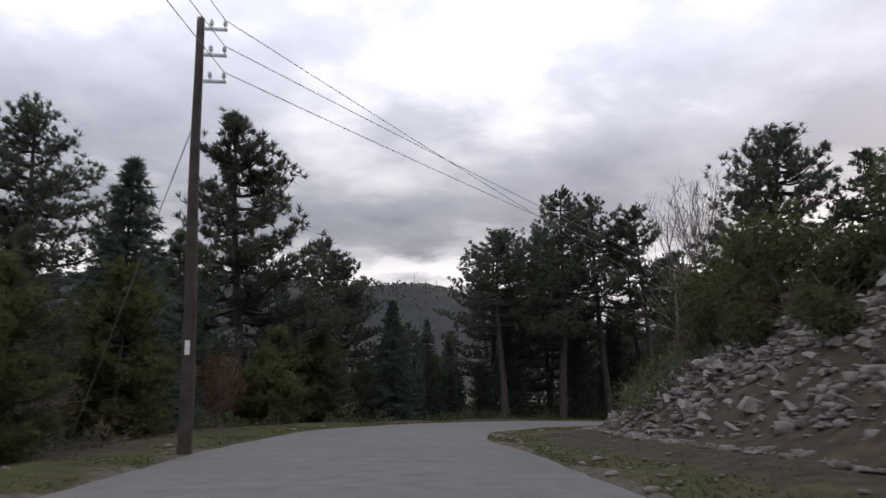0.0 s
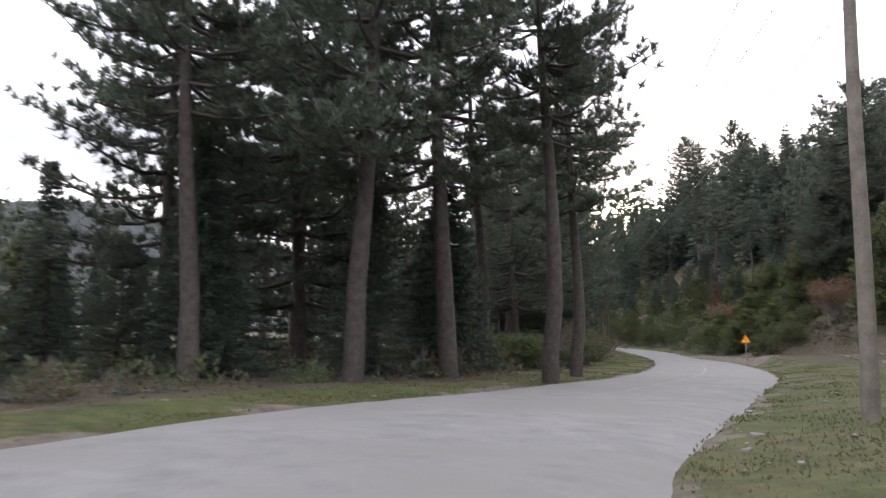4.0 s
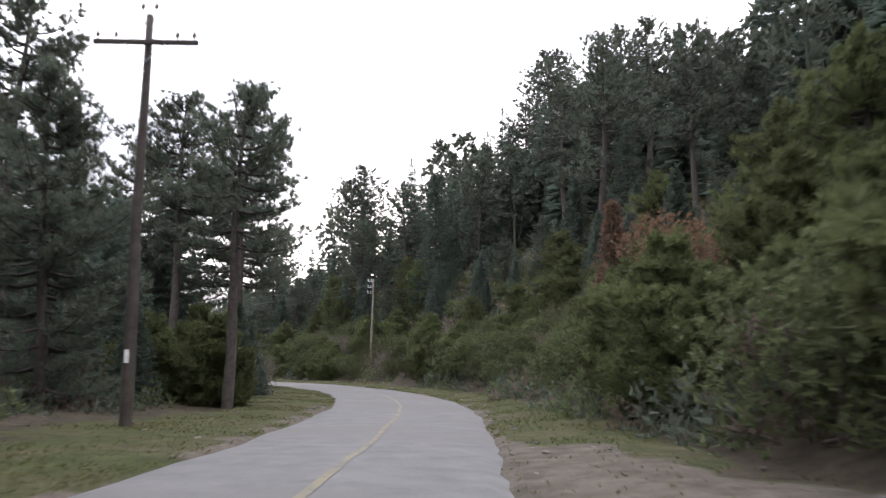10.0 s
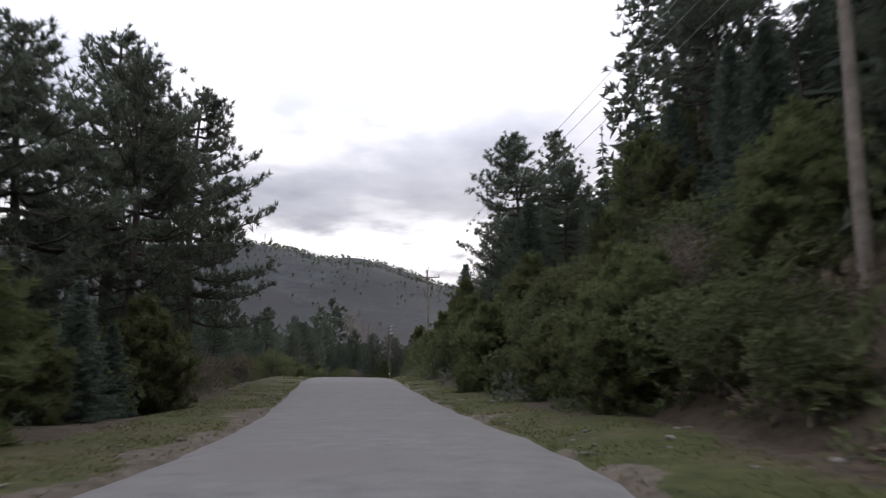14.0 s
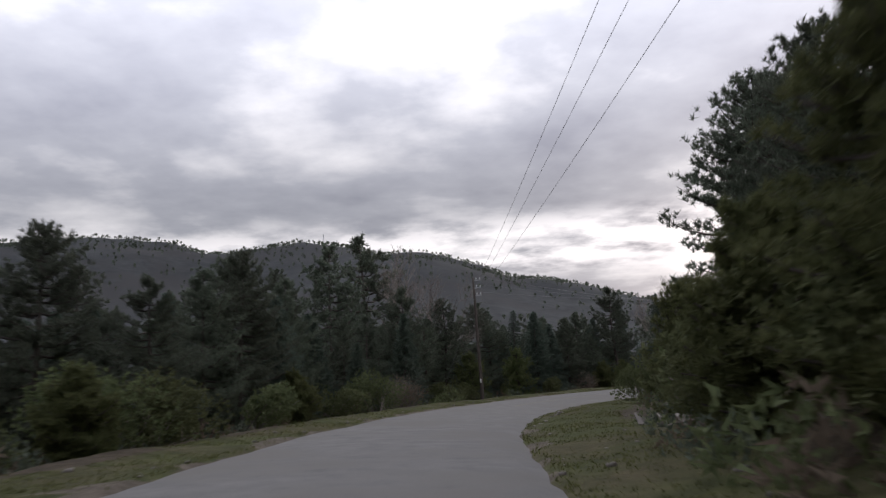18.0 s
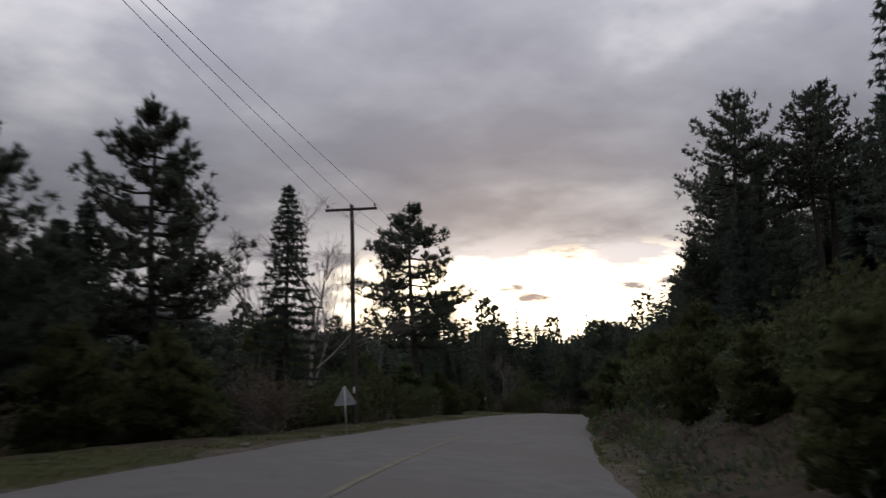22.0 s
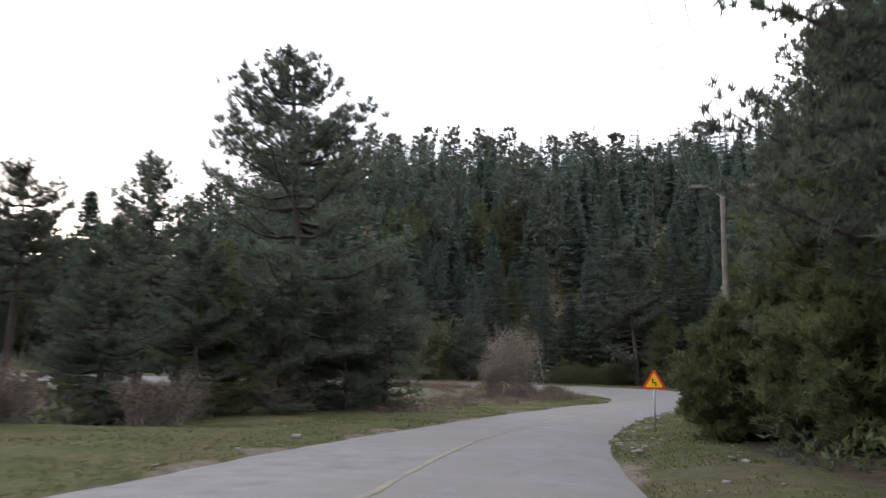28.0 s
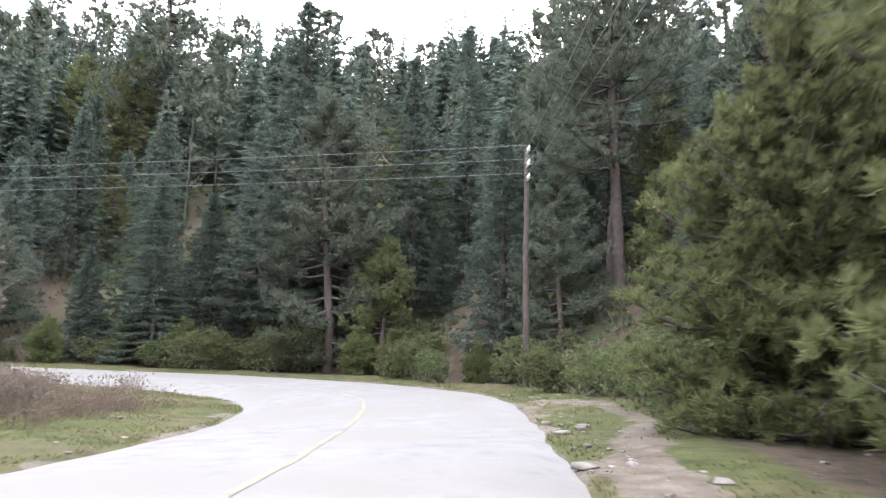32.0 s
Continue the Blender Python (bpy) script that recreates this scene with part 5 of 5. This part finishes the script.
def pole(x, y, height, style, facing, dark=False, plate=True, z=None):
    """A timber pole. style: 'cross' with one wide arm, 'twin' with a pin on the top too, 'side' with three short arms one above another."""
    z = soil(x, y) if z is None else z
    thing = new("utility_pole")
    thing.matrix_world = pose(x, y, z, 0.6, -0.5, facing)
    look_ = {"cross": "with a wide timber crossarm", "twin": "with a crossarm and raised top pins", "side": "with three short arms one above another"}[style]
    tagged(thing, ("dark" if dark else "grey weathered") + " timber electricity pole " + look_, "utility pole", group="electricity poles along the road")
    wood = M_TAR if dark else M_POLE
    zs = np.linspace(-0.6, height, 8)
    v, f = tube(np.c_[0.015 * np.sin(zs * 0.9), 0.012 * np.cos(zs * 0.7), zs], 0.15 - 0.065 * (zs + 0.6) / (height + 0.6), 14)
    n = len(v)
    v = np.vstack([v, [[0.015 * math.sin(zs[-1] * 0.9), 0.012 * math.cos(zs[-1] * 0.7), height + 0.03]]])
    f = np.vstack([np.vstack([f[:, :3], f[:, [0, 2, 3]]]), [(n - 14 + k, n - 14 + (k + 1) % 14, n) for k in range(14)]])
    mesh_object("post", v, f, wood, thing, smooth=True)
    ends = []
    if style in ("cross", "twin"):
        zz = height - (0.25 if style == "cross" else 0.75)
        bm = bmesh.new()
        box(bm, (0, -0.13, zz), (2.5, 0.1, 0.12))
        bmesh.ops.bevel(bm, geom=bm.edges[:], offset=0.012, segments=1, affect="EDGES")
        arm = part("crossarm", bm, wood, thing)
        for sx in (-1, 1):
            bm = bmesh.new()
            cylinder(bm, (sx * 0.5, -0.16, zz - 0.03), (0, -0.14, zz - 0.5), 0.014, 0.014, 6)
            part("brace", bm, M_STEEL, thing)
        spots = [(-1.15, zz + 0.06), (0.0 if style == "cross" else -0.72, zz + 0.06), (1.15, zz + 0.06)] if style == "cross" else [(-1.15, zz + 0.06), (-0.72, zz + 0.06), (0.75, zz + 0.06), (1.15, zz + 0.06)]
        for px, pz in spots:
            bm = bmesh.new()
            insulator(bm, px, -0.13, pz)
            shade_smooth(part("insulator", bm, M_BROWN_CERAMIC, arm))
            ends.append((px, -0.13, pz + 0.2))
        if style == "twin":
            for px in (-0.16, 0.16):
                bm = bmesh.new()
                cylinder(bm, (px * 0.6, 0, height - 0.25), (px, 0, height + 0.1), 0.012, 0.012, 6)
                insulator(bm, px, 0, height + 0.1)
                shade_smooth(part("top_pin", bm, M_BROWN_CERAMIC, thing))
            ends = [ends[0], (0.16, 0, height + 0.3), ends[3]]
    else:
        for k in range(3):
            zz = height - 0.25 - 0.62 * k
            bm = bmesh.new()
            box(bm, (0.32, 0, zz), (0.56, 0.06, 0.06))
            arm = part("side_arm", bm, M_STEEL, thing)
            for px in (0.25, 0.55):
                bm = bmesh.new()
                insulator(bm, px, 0, zz + 0.03)
                shade_smooth(part("insulator", bm, M_CERAMIC, arm))
            ends.append((0.55, 0, zz + 0.23))
    if plate:
        bm = bmesh.new()
        box(bm, (0, -0.16, 1.55), (0.1, 0.012, 0.3))
        part("number_plate", bm, M_WHITE, thing)
    bpy.context.view_layer.update()
    return [thing.matrix_world @ Vector(e) for e in ends]


def wire(a, b, sag=0.6):
    cu = bpy.data.curves.new("power_line", "CURVE")
    cu.dimensions, cu.bevel_depth, cu.bevel_resolution = "3D", 0.009, 1
    sp = cu.splines.new("POLY")
    n = 14
    sp.points.add(n)
    for i in range(n + 1):
        u = i / n
        p = a.lerp(b, u)
        sp.points[i].co = (p.x, p.y, p.z - sag * 4 * u * (1 - u), 1)
    cu.materials.append(M_WIRE)
    ob = new("power_line", cu)
    return tagged(ob, "thin grey overhead electricity wire between timber poles", "power line", group="overhead wires")


POLES = [pole(-5.3, 15.9, 8.9, "side", 10, True, z=0.6), pole(14.4, 46.4, 8.95, "twin", -32, plate=False), pole(54.3, 112, 9.8, "twin", -30, True), pole(87, 165, 8.4, "side", 150, plate=False),
         pole(86.4, 227.6, 9.5, "twin", -4, plate=False), pole(86.3, 286.6, 10.0, "side", -15, True), pole(115.9, 321.1, 10.35, "cross", -38, True), pole(147.9, 353.6, 11.9, "side", -50, True),
         pole(202.2, 349.4, 9.2, "cross", -80, plate=False), pole(251.6, 348.7, 10.2, "side", 185, True)]
START_ENDS = [Vector((-7.5, -40, 9.0 + 0.4 * k)) for k in range(3)]
END_ENDS = [Vector((262, 392, -0.1 - 0.6 * k)) for k in range(3)]
for one, two in zip([START_ENDS] + POLES, POLES + [END_ENDS]):
    for a, b in zip(one, two):
        wire(a, b, 0.0045 * (a - b).length)
bm = bmesh.new()
cylinder(bm, (86.2, 286.3, soil(86.3, 286.6) + 8.3), (82.6, 288.6, soil(82.6, 288.6) - 0.1), 0.012, 0.012, 5)
tagged(part("guy_wire", bm, M_WIRE), "steel stay wire bracing a timber pole", "stay wire")
bm = bmesh.new()
cylinder(bm, (-5.4, 15.9, soil(-5.3, 15.9) + 7.2), (-8.6, 17.6, soil(-8.6, 17.6) - 0.1), 0.012, 0.012, 5)
tagged(part("guy_wire", bm, M_WIRE), "steel stay wire bracing a timber pole", "stay wire")


def triangle(bm, size, y0, y1, rise, corner=0.06):
    """A rounded triangle plate, point up, between two depths."""
    h = size * 0.866
    ring = []
    for a0, (cx, cz) in ((90, (0, rise + h - 2 * corner)), (210, (-size / 2 + corner * 1.73, rise + corner)), (330, (size / 2 - corner * 1.73, rise + corner))):
        for k in range(-3, 4):
            a = radians(a0 + k * 20)
            ring.append((cx + corner * math.cos(a), cz + corner * math.sin(a)))
    front = [bm.verts.new((x, y0, z)) for x, z in ring]
    back = [bm.verts.new((x, y1, z)) for x, z in ring]
    bm.faces.new(front)
    bm.faces.new(back[::-1])
    for i in range(len(ring)):
        j = (i + 1) % len(ring)
        bm.faces.new((front[i], back[i], back[j], front[j]))


def bend_sign(x, y, facing, z=None, size=0.82, low=0.95, lean=0.0, label="yellow and red triangular double-bend warning sign on a steel post"):
    z = soil(x, y) if z is None else z
    thing = new("warning_sign")
    thing.matrix_world = pose(x, y, z, 0, lean, facing)
    tagged(thing, label, "road sign", group="warning signs")
    bm = bmesh.new()
    cylinder(bm, (0, 0.03, -0.4), (0, 0.03, low + size * 0.75), 0.028, 0.028, 12)
    shade_smooth(part("post", bm, M_STEEL, thing, "grey galvanised tube post"))
    bm = bmesh.new()
    triangle(bm, size, -0.012, 0.0, low)
    part("back_plate", bm, M_STEEL, thing)
    bm = bmesh.new()
    triangle(bm, size * 0.99, -0.018, -0.013, low + 0.004)
    part("border", bm, M_RED, thing, "red border")
    bm = bmesh.new()
    triangle(bm, size * 0.70, -0.024, -0.019, low + size * 0.082, 0.03)
    part("face", bm, M_YELLOW, thing, "yellow field")
    # the bent arrow: a lower leg, a slant and an upper leg with a head
    bm = bmesh.new()
    k = size
    c = low + size * 0.27
    for p, s, t in (((0.065, -0.045), (0.045, 0.15), 0), ((0.0, 0.0), (0.16, 0.042), 0), ((-0.065, 0.06), (0.045, 0.14), 0)):
        box(bm, (p[0] * k, -0.026, c + p[1] * k), (s[0] * k, 0.004, s[1] * k))
    tip = [bm.verts.new((-0.065 * k + dx * k, -0.028, c + dz * k)) for dx, dz in ((-0.055, 0.11), (0.055, 0.11), (0, 0.19))]
    bm.faces.new(tip)
    part("bend_arrow", bm, M_BLACK, thing, "black bent arrow")


bend_sign(48.3, 84.4, -38, low=0.88 + max(0.0, -1.9 - soil(48.3, 84.4)))
bend_sign(198.6, 351.9, -84, low=1.36)
bend_sign(111.1, 312.4, 142, low=0.95, lean=3, label="bare metal back of a triangular road sign on a post")


# ---------------------------------------------------------------- rocks, stones, grass
def rock_mesh(seed, flat=0.55, mat=None):
    """An angular block: a cube cut by random planes."""
    rng = random.Random(seed)
    bm = bmesh.new()
    bmesh.ops.create_cube(bm, size=1.0)
    for _ in range(7):
        n = Vector((rng.gauss(0, 1), rng.gauss(0, 1), rng.gauss(0, 1))).normalized()
        geom = bmesh.ops.bisect_plane(bm, geom=bm.verts[:] + bm.edges[:] + bm.faces[:], plane_co=n * rng.uniform(0.36, 0.5), plane_no=n, clear_outer=True)
        edges = [e for e in geom["geom_cut"] if isinstance(e, bmesh.types.BMEdge)]
        if edges:
            bmesh.ops.contextual_create(bm, geom=edges)
    bmesh.ops.triangulate(bm, faces=bm.faces[:])
    for v in bm.verts:
        v.co.z *= flat
    me = bpy.data.meshes.new("rock")
    bm.to_mesh(me)
    bm.free()
    me.materials.append(mat or M_ROCK)
    return me


ROCKS = [rock_mesh(k, 0.35 + 0.08 * (k % 4)) for k in range(8)]
ORANGE = [rock_mesh(k + 20, 0.5, M_ORANGE_ROCK) for k in range(5)]


def rock_face(name, label, meshes, s0, s1, up0, up1, count, size, seed, dip, foot=None):
    """Blocks bedded in a bank, lying in one tilted direction."""
    rng = random.Random(seed)
    thing = new(name)
    thing.empty_display_size = 0.3
    x0, y0 = beside((s0 + s1) / 2, 8.5)
    thing.matrix_world = pose(x0, y0, soil(x0, y0))
    inv = thing.matrix_world.inverted()
    tagged(thing, label, "rock face")
    for k in range(count):
        s = rng.uniform(s0, s1)
        d = float(np.interp(s, W_S, W_R) + (np.interp(s, R_S, R_V) if foot is None else foot)) + rng.uniform(up0, up1)
        x, y = beside(s, d)
        z = float(ground_height([x], [y])[0])
        w = size * rng.uniform(0.5, 1.6) * (1.2 if rng.random() < 0.15 else 0.8)
        head = math.degrees(math.atan2(np.interp(s, LINE_S, LINE_T[:, 1]), np.interp(s, LINE_S, LINE_T[:, 0])))
        ob = new("rock", rng.choice(meshes))
        ob.parent = thing
        ob.matrix_local = inv @ pose(x, y, z + 0.1 * w, dip + rng.gauss(0, 12), rng.gauss(-12, 12), head + rng.gauss(0, 18)) @ Matrix.Diagonal((w * rng.uniform(0.9, 1.7), w * rng.uniform(0.7, 1.2), w * rng.uniform(0.6, 1.1), 1))
    return thing


rock_face("rock_cutting", "pale grey broken rock face beside the road with earth between", ROCKS, 3, 34, 0.1, 4.8, 300, 0.33, 3, 28)
rock_face("rock_outcrop", "mossy grey rocks showing in a wooded bank", ROCKS, 256, 272, 0.2, 3.2, 45, 0.5, 4, 30, foot=3.0)
rock_face("orange_rock_face", "orange-brown rock face half hidden behind young pines", ORANGE, 446, 452, 2.2, 5.0, 40, 0.5, 5, 35, foot=4.0)
for x, y, k, h in ((9.6, 30.5, 2, 3.0), (10.4, 27.5, 0, 2.8), (11, 23.5, 2, 3.2), (10.5, 20, 1, 2.0), (12.5, 18, 2, 2.8), (9.2, 25.5, 1, 1.6), (8.6, 16.5, 1, 1.2), (8.9, 21.5, 1, 1.3), (13, 30, 2, 3.2), (12, 34, 0, 2.6)):
    plant("shrub", x, y, h, k)


def scatter_stones():
    rng = np.random.RandomState(33)
    T = []
    for me in ROCKS[:4]:
        v = np.array([p.co[:] for p in me.vertices])
        f = np.array([p.vertices[:] for p in me.polygons])
        T.append((v, f))
    n = 8000
    s = rng.uniform(-15, 500, n)
    side = rng.rand(n) < 0.65
    off = np.where(rng.rand(n) < 0.35, rng.uniform(0.0, 0.8, n), rng.uniform(0.2, 8.0, n) ** 1.0)
    d = np.where(side, np.interp(s, W_S, W_R) + off, np.interp(s, W_S, W_L) - off)
    dense = np.interp(s, [-15, 34, 40, 60, 66, 118, 126, 430, 440, 475, 500], [1, 1, 0.25, 0.2, 0.25, 0.35, 0.15, 0.15, 0.8, 0.8, 0.2])
    keep = rng.rand(n) < np.where(side, dense, 0.18)
    s, d = s[keep], d[keep]
    x = np.interp(s, LINE_S, LINE[:, 0]) + np.interp(s, LINE_S, LINE_N[:, 0]) * d
    y = np.interp(s, LINE_S, LINE[:, 1]) + np.interp(s, LINE_S, LINE_N[:, 1]) * d
    z = ground_height(x, y)
    stamp("loose_stones", x, y, z + 0.01, rng.gamma(2.0, 0.032, len(x)) + 0.025, M_ROCK, "loose pale stones strewn along the road's edge", "stones", T, rng)


scatter_stones()


def rubble(name, label, s0, s1, up0, up1, count, lo, hi, seed, mat=M_ROCK):
    """Broken stone and gravel lying in an earth bank."""
    rng = np.random.RandomState(seed)
    T = []
    for me in ROCKS:
        T.append((np.array([p.co[:] for p in me.vertices]) * np.array([1.15, 0.85, 1.25]), np.array([p.vertices[:] for p in me.polygons])))
    s = rng.uniform(s0, s1, count)
    d = np.interp(s, W_S, W_R) + np.interp(s, R_S, R_V) + rng.uniform(up0, up1, count)
    x = np.interp(s, LINE_S, LINE[:, 0]) + np.interp(s, LINE_S, LINE_N[:, 0]) * d
    y = np.interp(s, LINE_S, LINE[:, 1]) + np.interp(s, LINE_S, LINE_N[:, 1]) * d
    keep = bumps(x, y, 1.6, seed) > -0.75 + rng.rand(count) * 0.6
    x, y = x[keep], y[keep]
    stamp(name, x, y, ground_height(x, y) + 0.02, lo + (hi - lo) * rng.beta(1.2, 3.5, len(x)), mat, label, "stones", T, rng)


rubble("rubble", "broken pale stone and gravel in the earth of the rock cutting", 1, 36, -0.6, 5.0, 3600, 0.06, 0.42, 71)
rubble("slope_stones", "small pale stones lying in the bare earth slope", 60, 118, -0.6, 5.0, 2600, 0.03, 0.22, 72, M_RUBBLE)
rubble("spoil_heap_stones", "brown rubble and broken stone on a low spoil heap", 74, 101, -2.0, 2.2, 4200, 0.03, 0.26, 73, M_RUBBLE)


def grass():
    rng = np.random.RandomState(44)
    n = 300000
    s = rng.uniform(-12, 505, n)
    side = rng.rand(n) < 0.5
    off = rng.uniform(0.0, 1.0, n) ** 1.3 * 6.2 - 0.12
    d = np.where(side, np.interp(s, _fs, EDGE_R) + off, np.interp(s, _fs, EDGE_L) - off)
    x = np.interp(s, LINE_S, LINE[:, 0]) + np.interp(s, LINE_S, LINE_N[:, 0]) * d
    y = np.interp(s, LINE_S, LINE[:, 1]) + np.interp(s, LINE_S, LINE_N[:, 1]) * d
    kind = np.where(side, right_kind(s, off, x, y), left_kind(s, off, x, y))
    keep = (kind == 0) | (rng.rand(n) < 0.12)
    x, y = x[keep], y[keep]
    z = ground_height(x, y)
    c = np.c_[x, y, z - 0.01]
    v, f = blades(c, np.tile([0, 0, 1.0], (len(c), 1)), 0.06, 0.013, 2, 0.85, rng)
    ob = mesh_object("grass", v, f, M_BLADE)
    tagged(ob, "short rough green grass on the road's verges", "grass", kind="stuff")


M_BLADE = leafy(material("grass_blades", (0.07, 0.078, 0.028), (0.135, 0.138, 0.056), scale=1.2, rough=0.8, bump=0, fine=6, contrast=0.9, spread=0.3, coords="World"))
grass()


def road_patch(s0, s1, d0, d1, seed, name, label, mat):
    """A ragged dark repair or crack lying on the asphalt."""
    rng = np.random.RandomState(seed)
    n = 16
    v, f = [], []
    across = abs(d1 - d0) > (s1 - s0)
    for k in range(n + 1):
        u = k / n
        for q in (-1, 1):
            if across:
                s, d = (s0 + s1) / 2 + q * (s1 - s0) / 2 * rng.uniform(0.3, 1.0) + 0.25 * math.sin(u * 7 + seed), d0 + (d1 - d0) * u
            else:
                s, d = s0 + (s1 - s0) * u, (d0 + d1) / 2 + q * (d1 - d0) / 2 * math.sin(math.pi * min(max(u, 0.06), 0.94)) * rng.uniform(0.75, 1.0)
            x, y = beside(s, d)
            el, er = float(np.interp(s, _fs, EDGE_L)), float(np.interp(s, _fs, EDGE_R))
            z = float(np.interp(s, _fs, FINE[:, 2])) - float(np.interp(s, B_S, B_K)) * (d - 2.0) + 0.056 - 0.05 * (2 * (d - el) / (er - el) - 1) ** 2 + 0.012 * float(bumps(np.array(x), np.array(y), 2.5, 31))
            v.append((x, y, z))
        if k:
            m = len(v)
            f.append((m - 4, m - 3, m - 1, m - 2))
    ob = mesh_object(name, v, f, mat)
    return tagged(ob, label, "road damage", kind="structure")


M_TARRY = material("dark_tar_repair", (0.1, 0.1, 0.1), (0.155, 0.153, 0.15), scale=2.5, rough=0.8, bump=0.4, fine=40, contrast=0.9)
for s0, s1, d0, d1, k in ((112.6, 112.85, -1.2, 2.2, 1), (113.4, 113.6, -0.2, 2.0, 2), (431, 434.5, 1.2, 2.2, 3), (425, 428, 0.6, 1.3, 4), (66, 66.3, 1.5, 3.3, 5), (61, 61.25, 2.0, 3.2, 6), (334, 336, 0.4, 1.0, 7), (16, 17.4, 3.2, 3.7, 8), (19, 20, 3.0, 3.5, 9)):
    road_patch(s0, s1, d0, d1, k, "asphalt_patch", "dark worn tar repair in the pale asphalt", M_TARRY)


def radio_mast(az, height):
    """A slim lattice mast on the far hilltop."""
    x, y, z = float(HX[az, 21]), float(HY[az, 21]), float(HZ[az, 21])
    thing = new("radio_mast")
    thing.matrix_world = pose(x, y, z - 1)
    tagged(thing, "thin grey lattice radio mast on the far hilltop", "mast", group="masts on the hill")
    for k in range(3):
        bm = bmesh.new()
        c, q = math.cos(k * 2.094), math.sin(k * 2.094)
        cylinder(bm, (1.2 * c, 1.2 * q, 0), (0.3 * c, 0.3 * q, height), 0.35, 0.25, 6)
        part("leg", bm, M_STEEL, thing)
    for k in range(6):
        bm = bmesh.new()
        cylinder(bm, (-1.0, 0, height * (k + 1) / 7), (1.0, 0, height * (k + 1.4) / 7), 0.15, 0.15, 5)
        part("strut", bm, M_STEEL, thing)


radio_mast(353, 26)
radio_mast(354, 18)
radio_mast(355, 24)
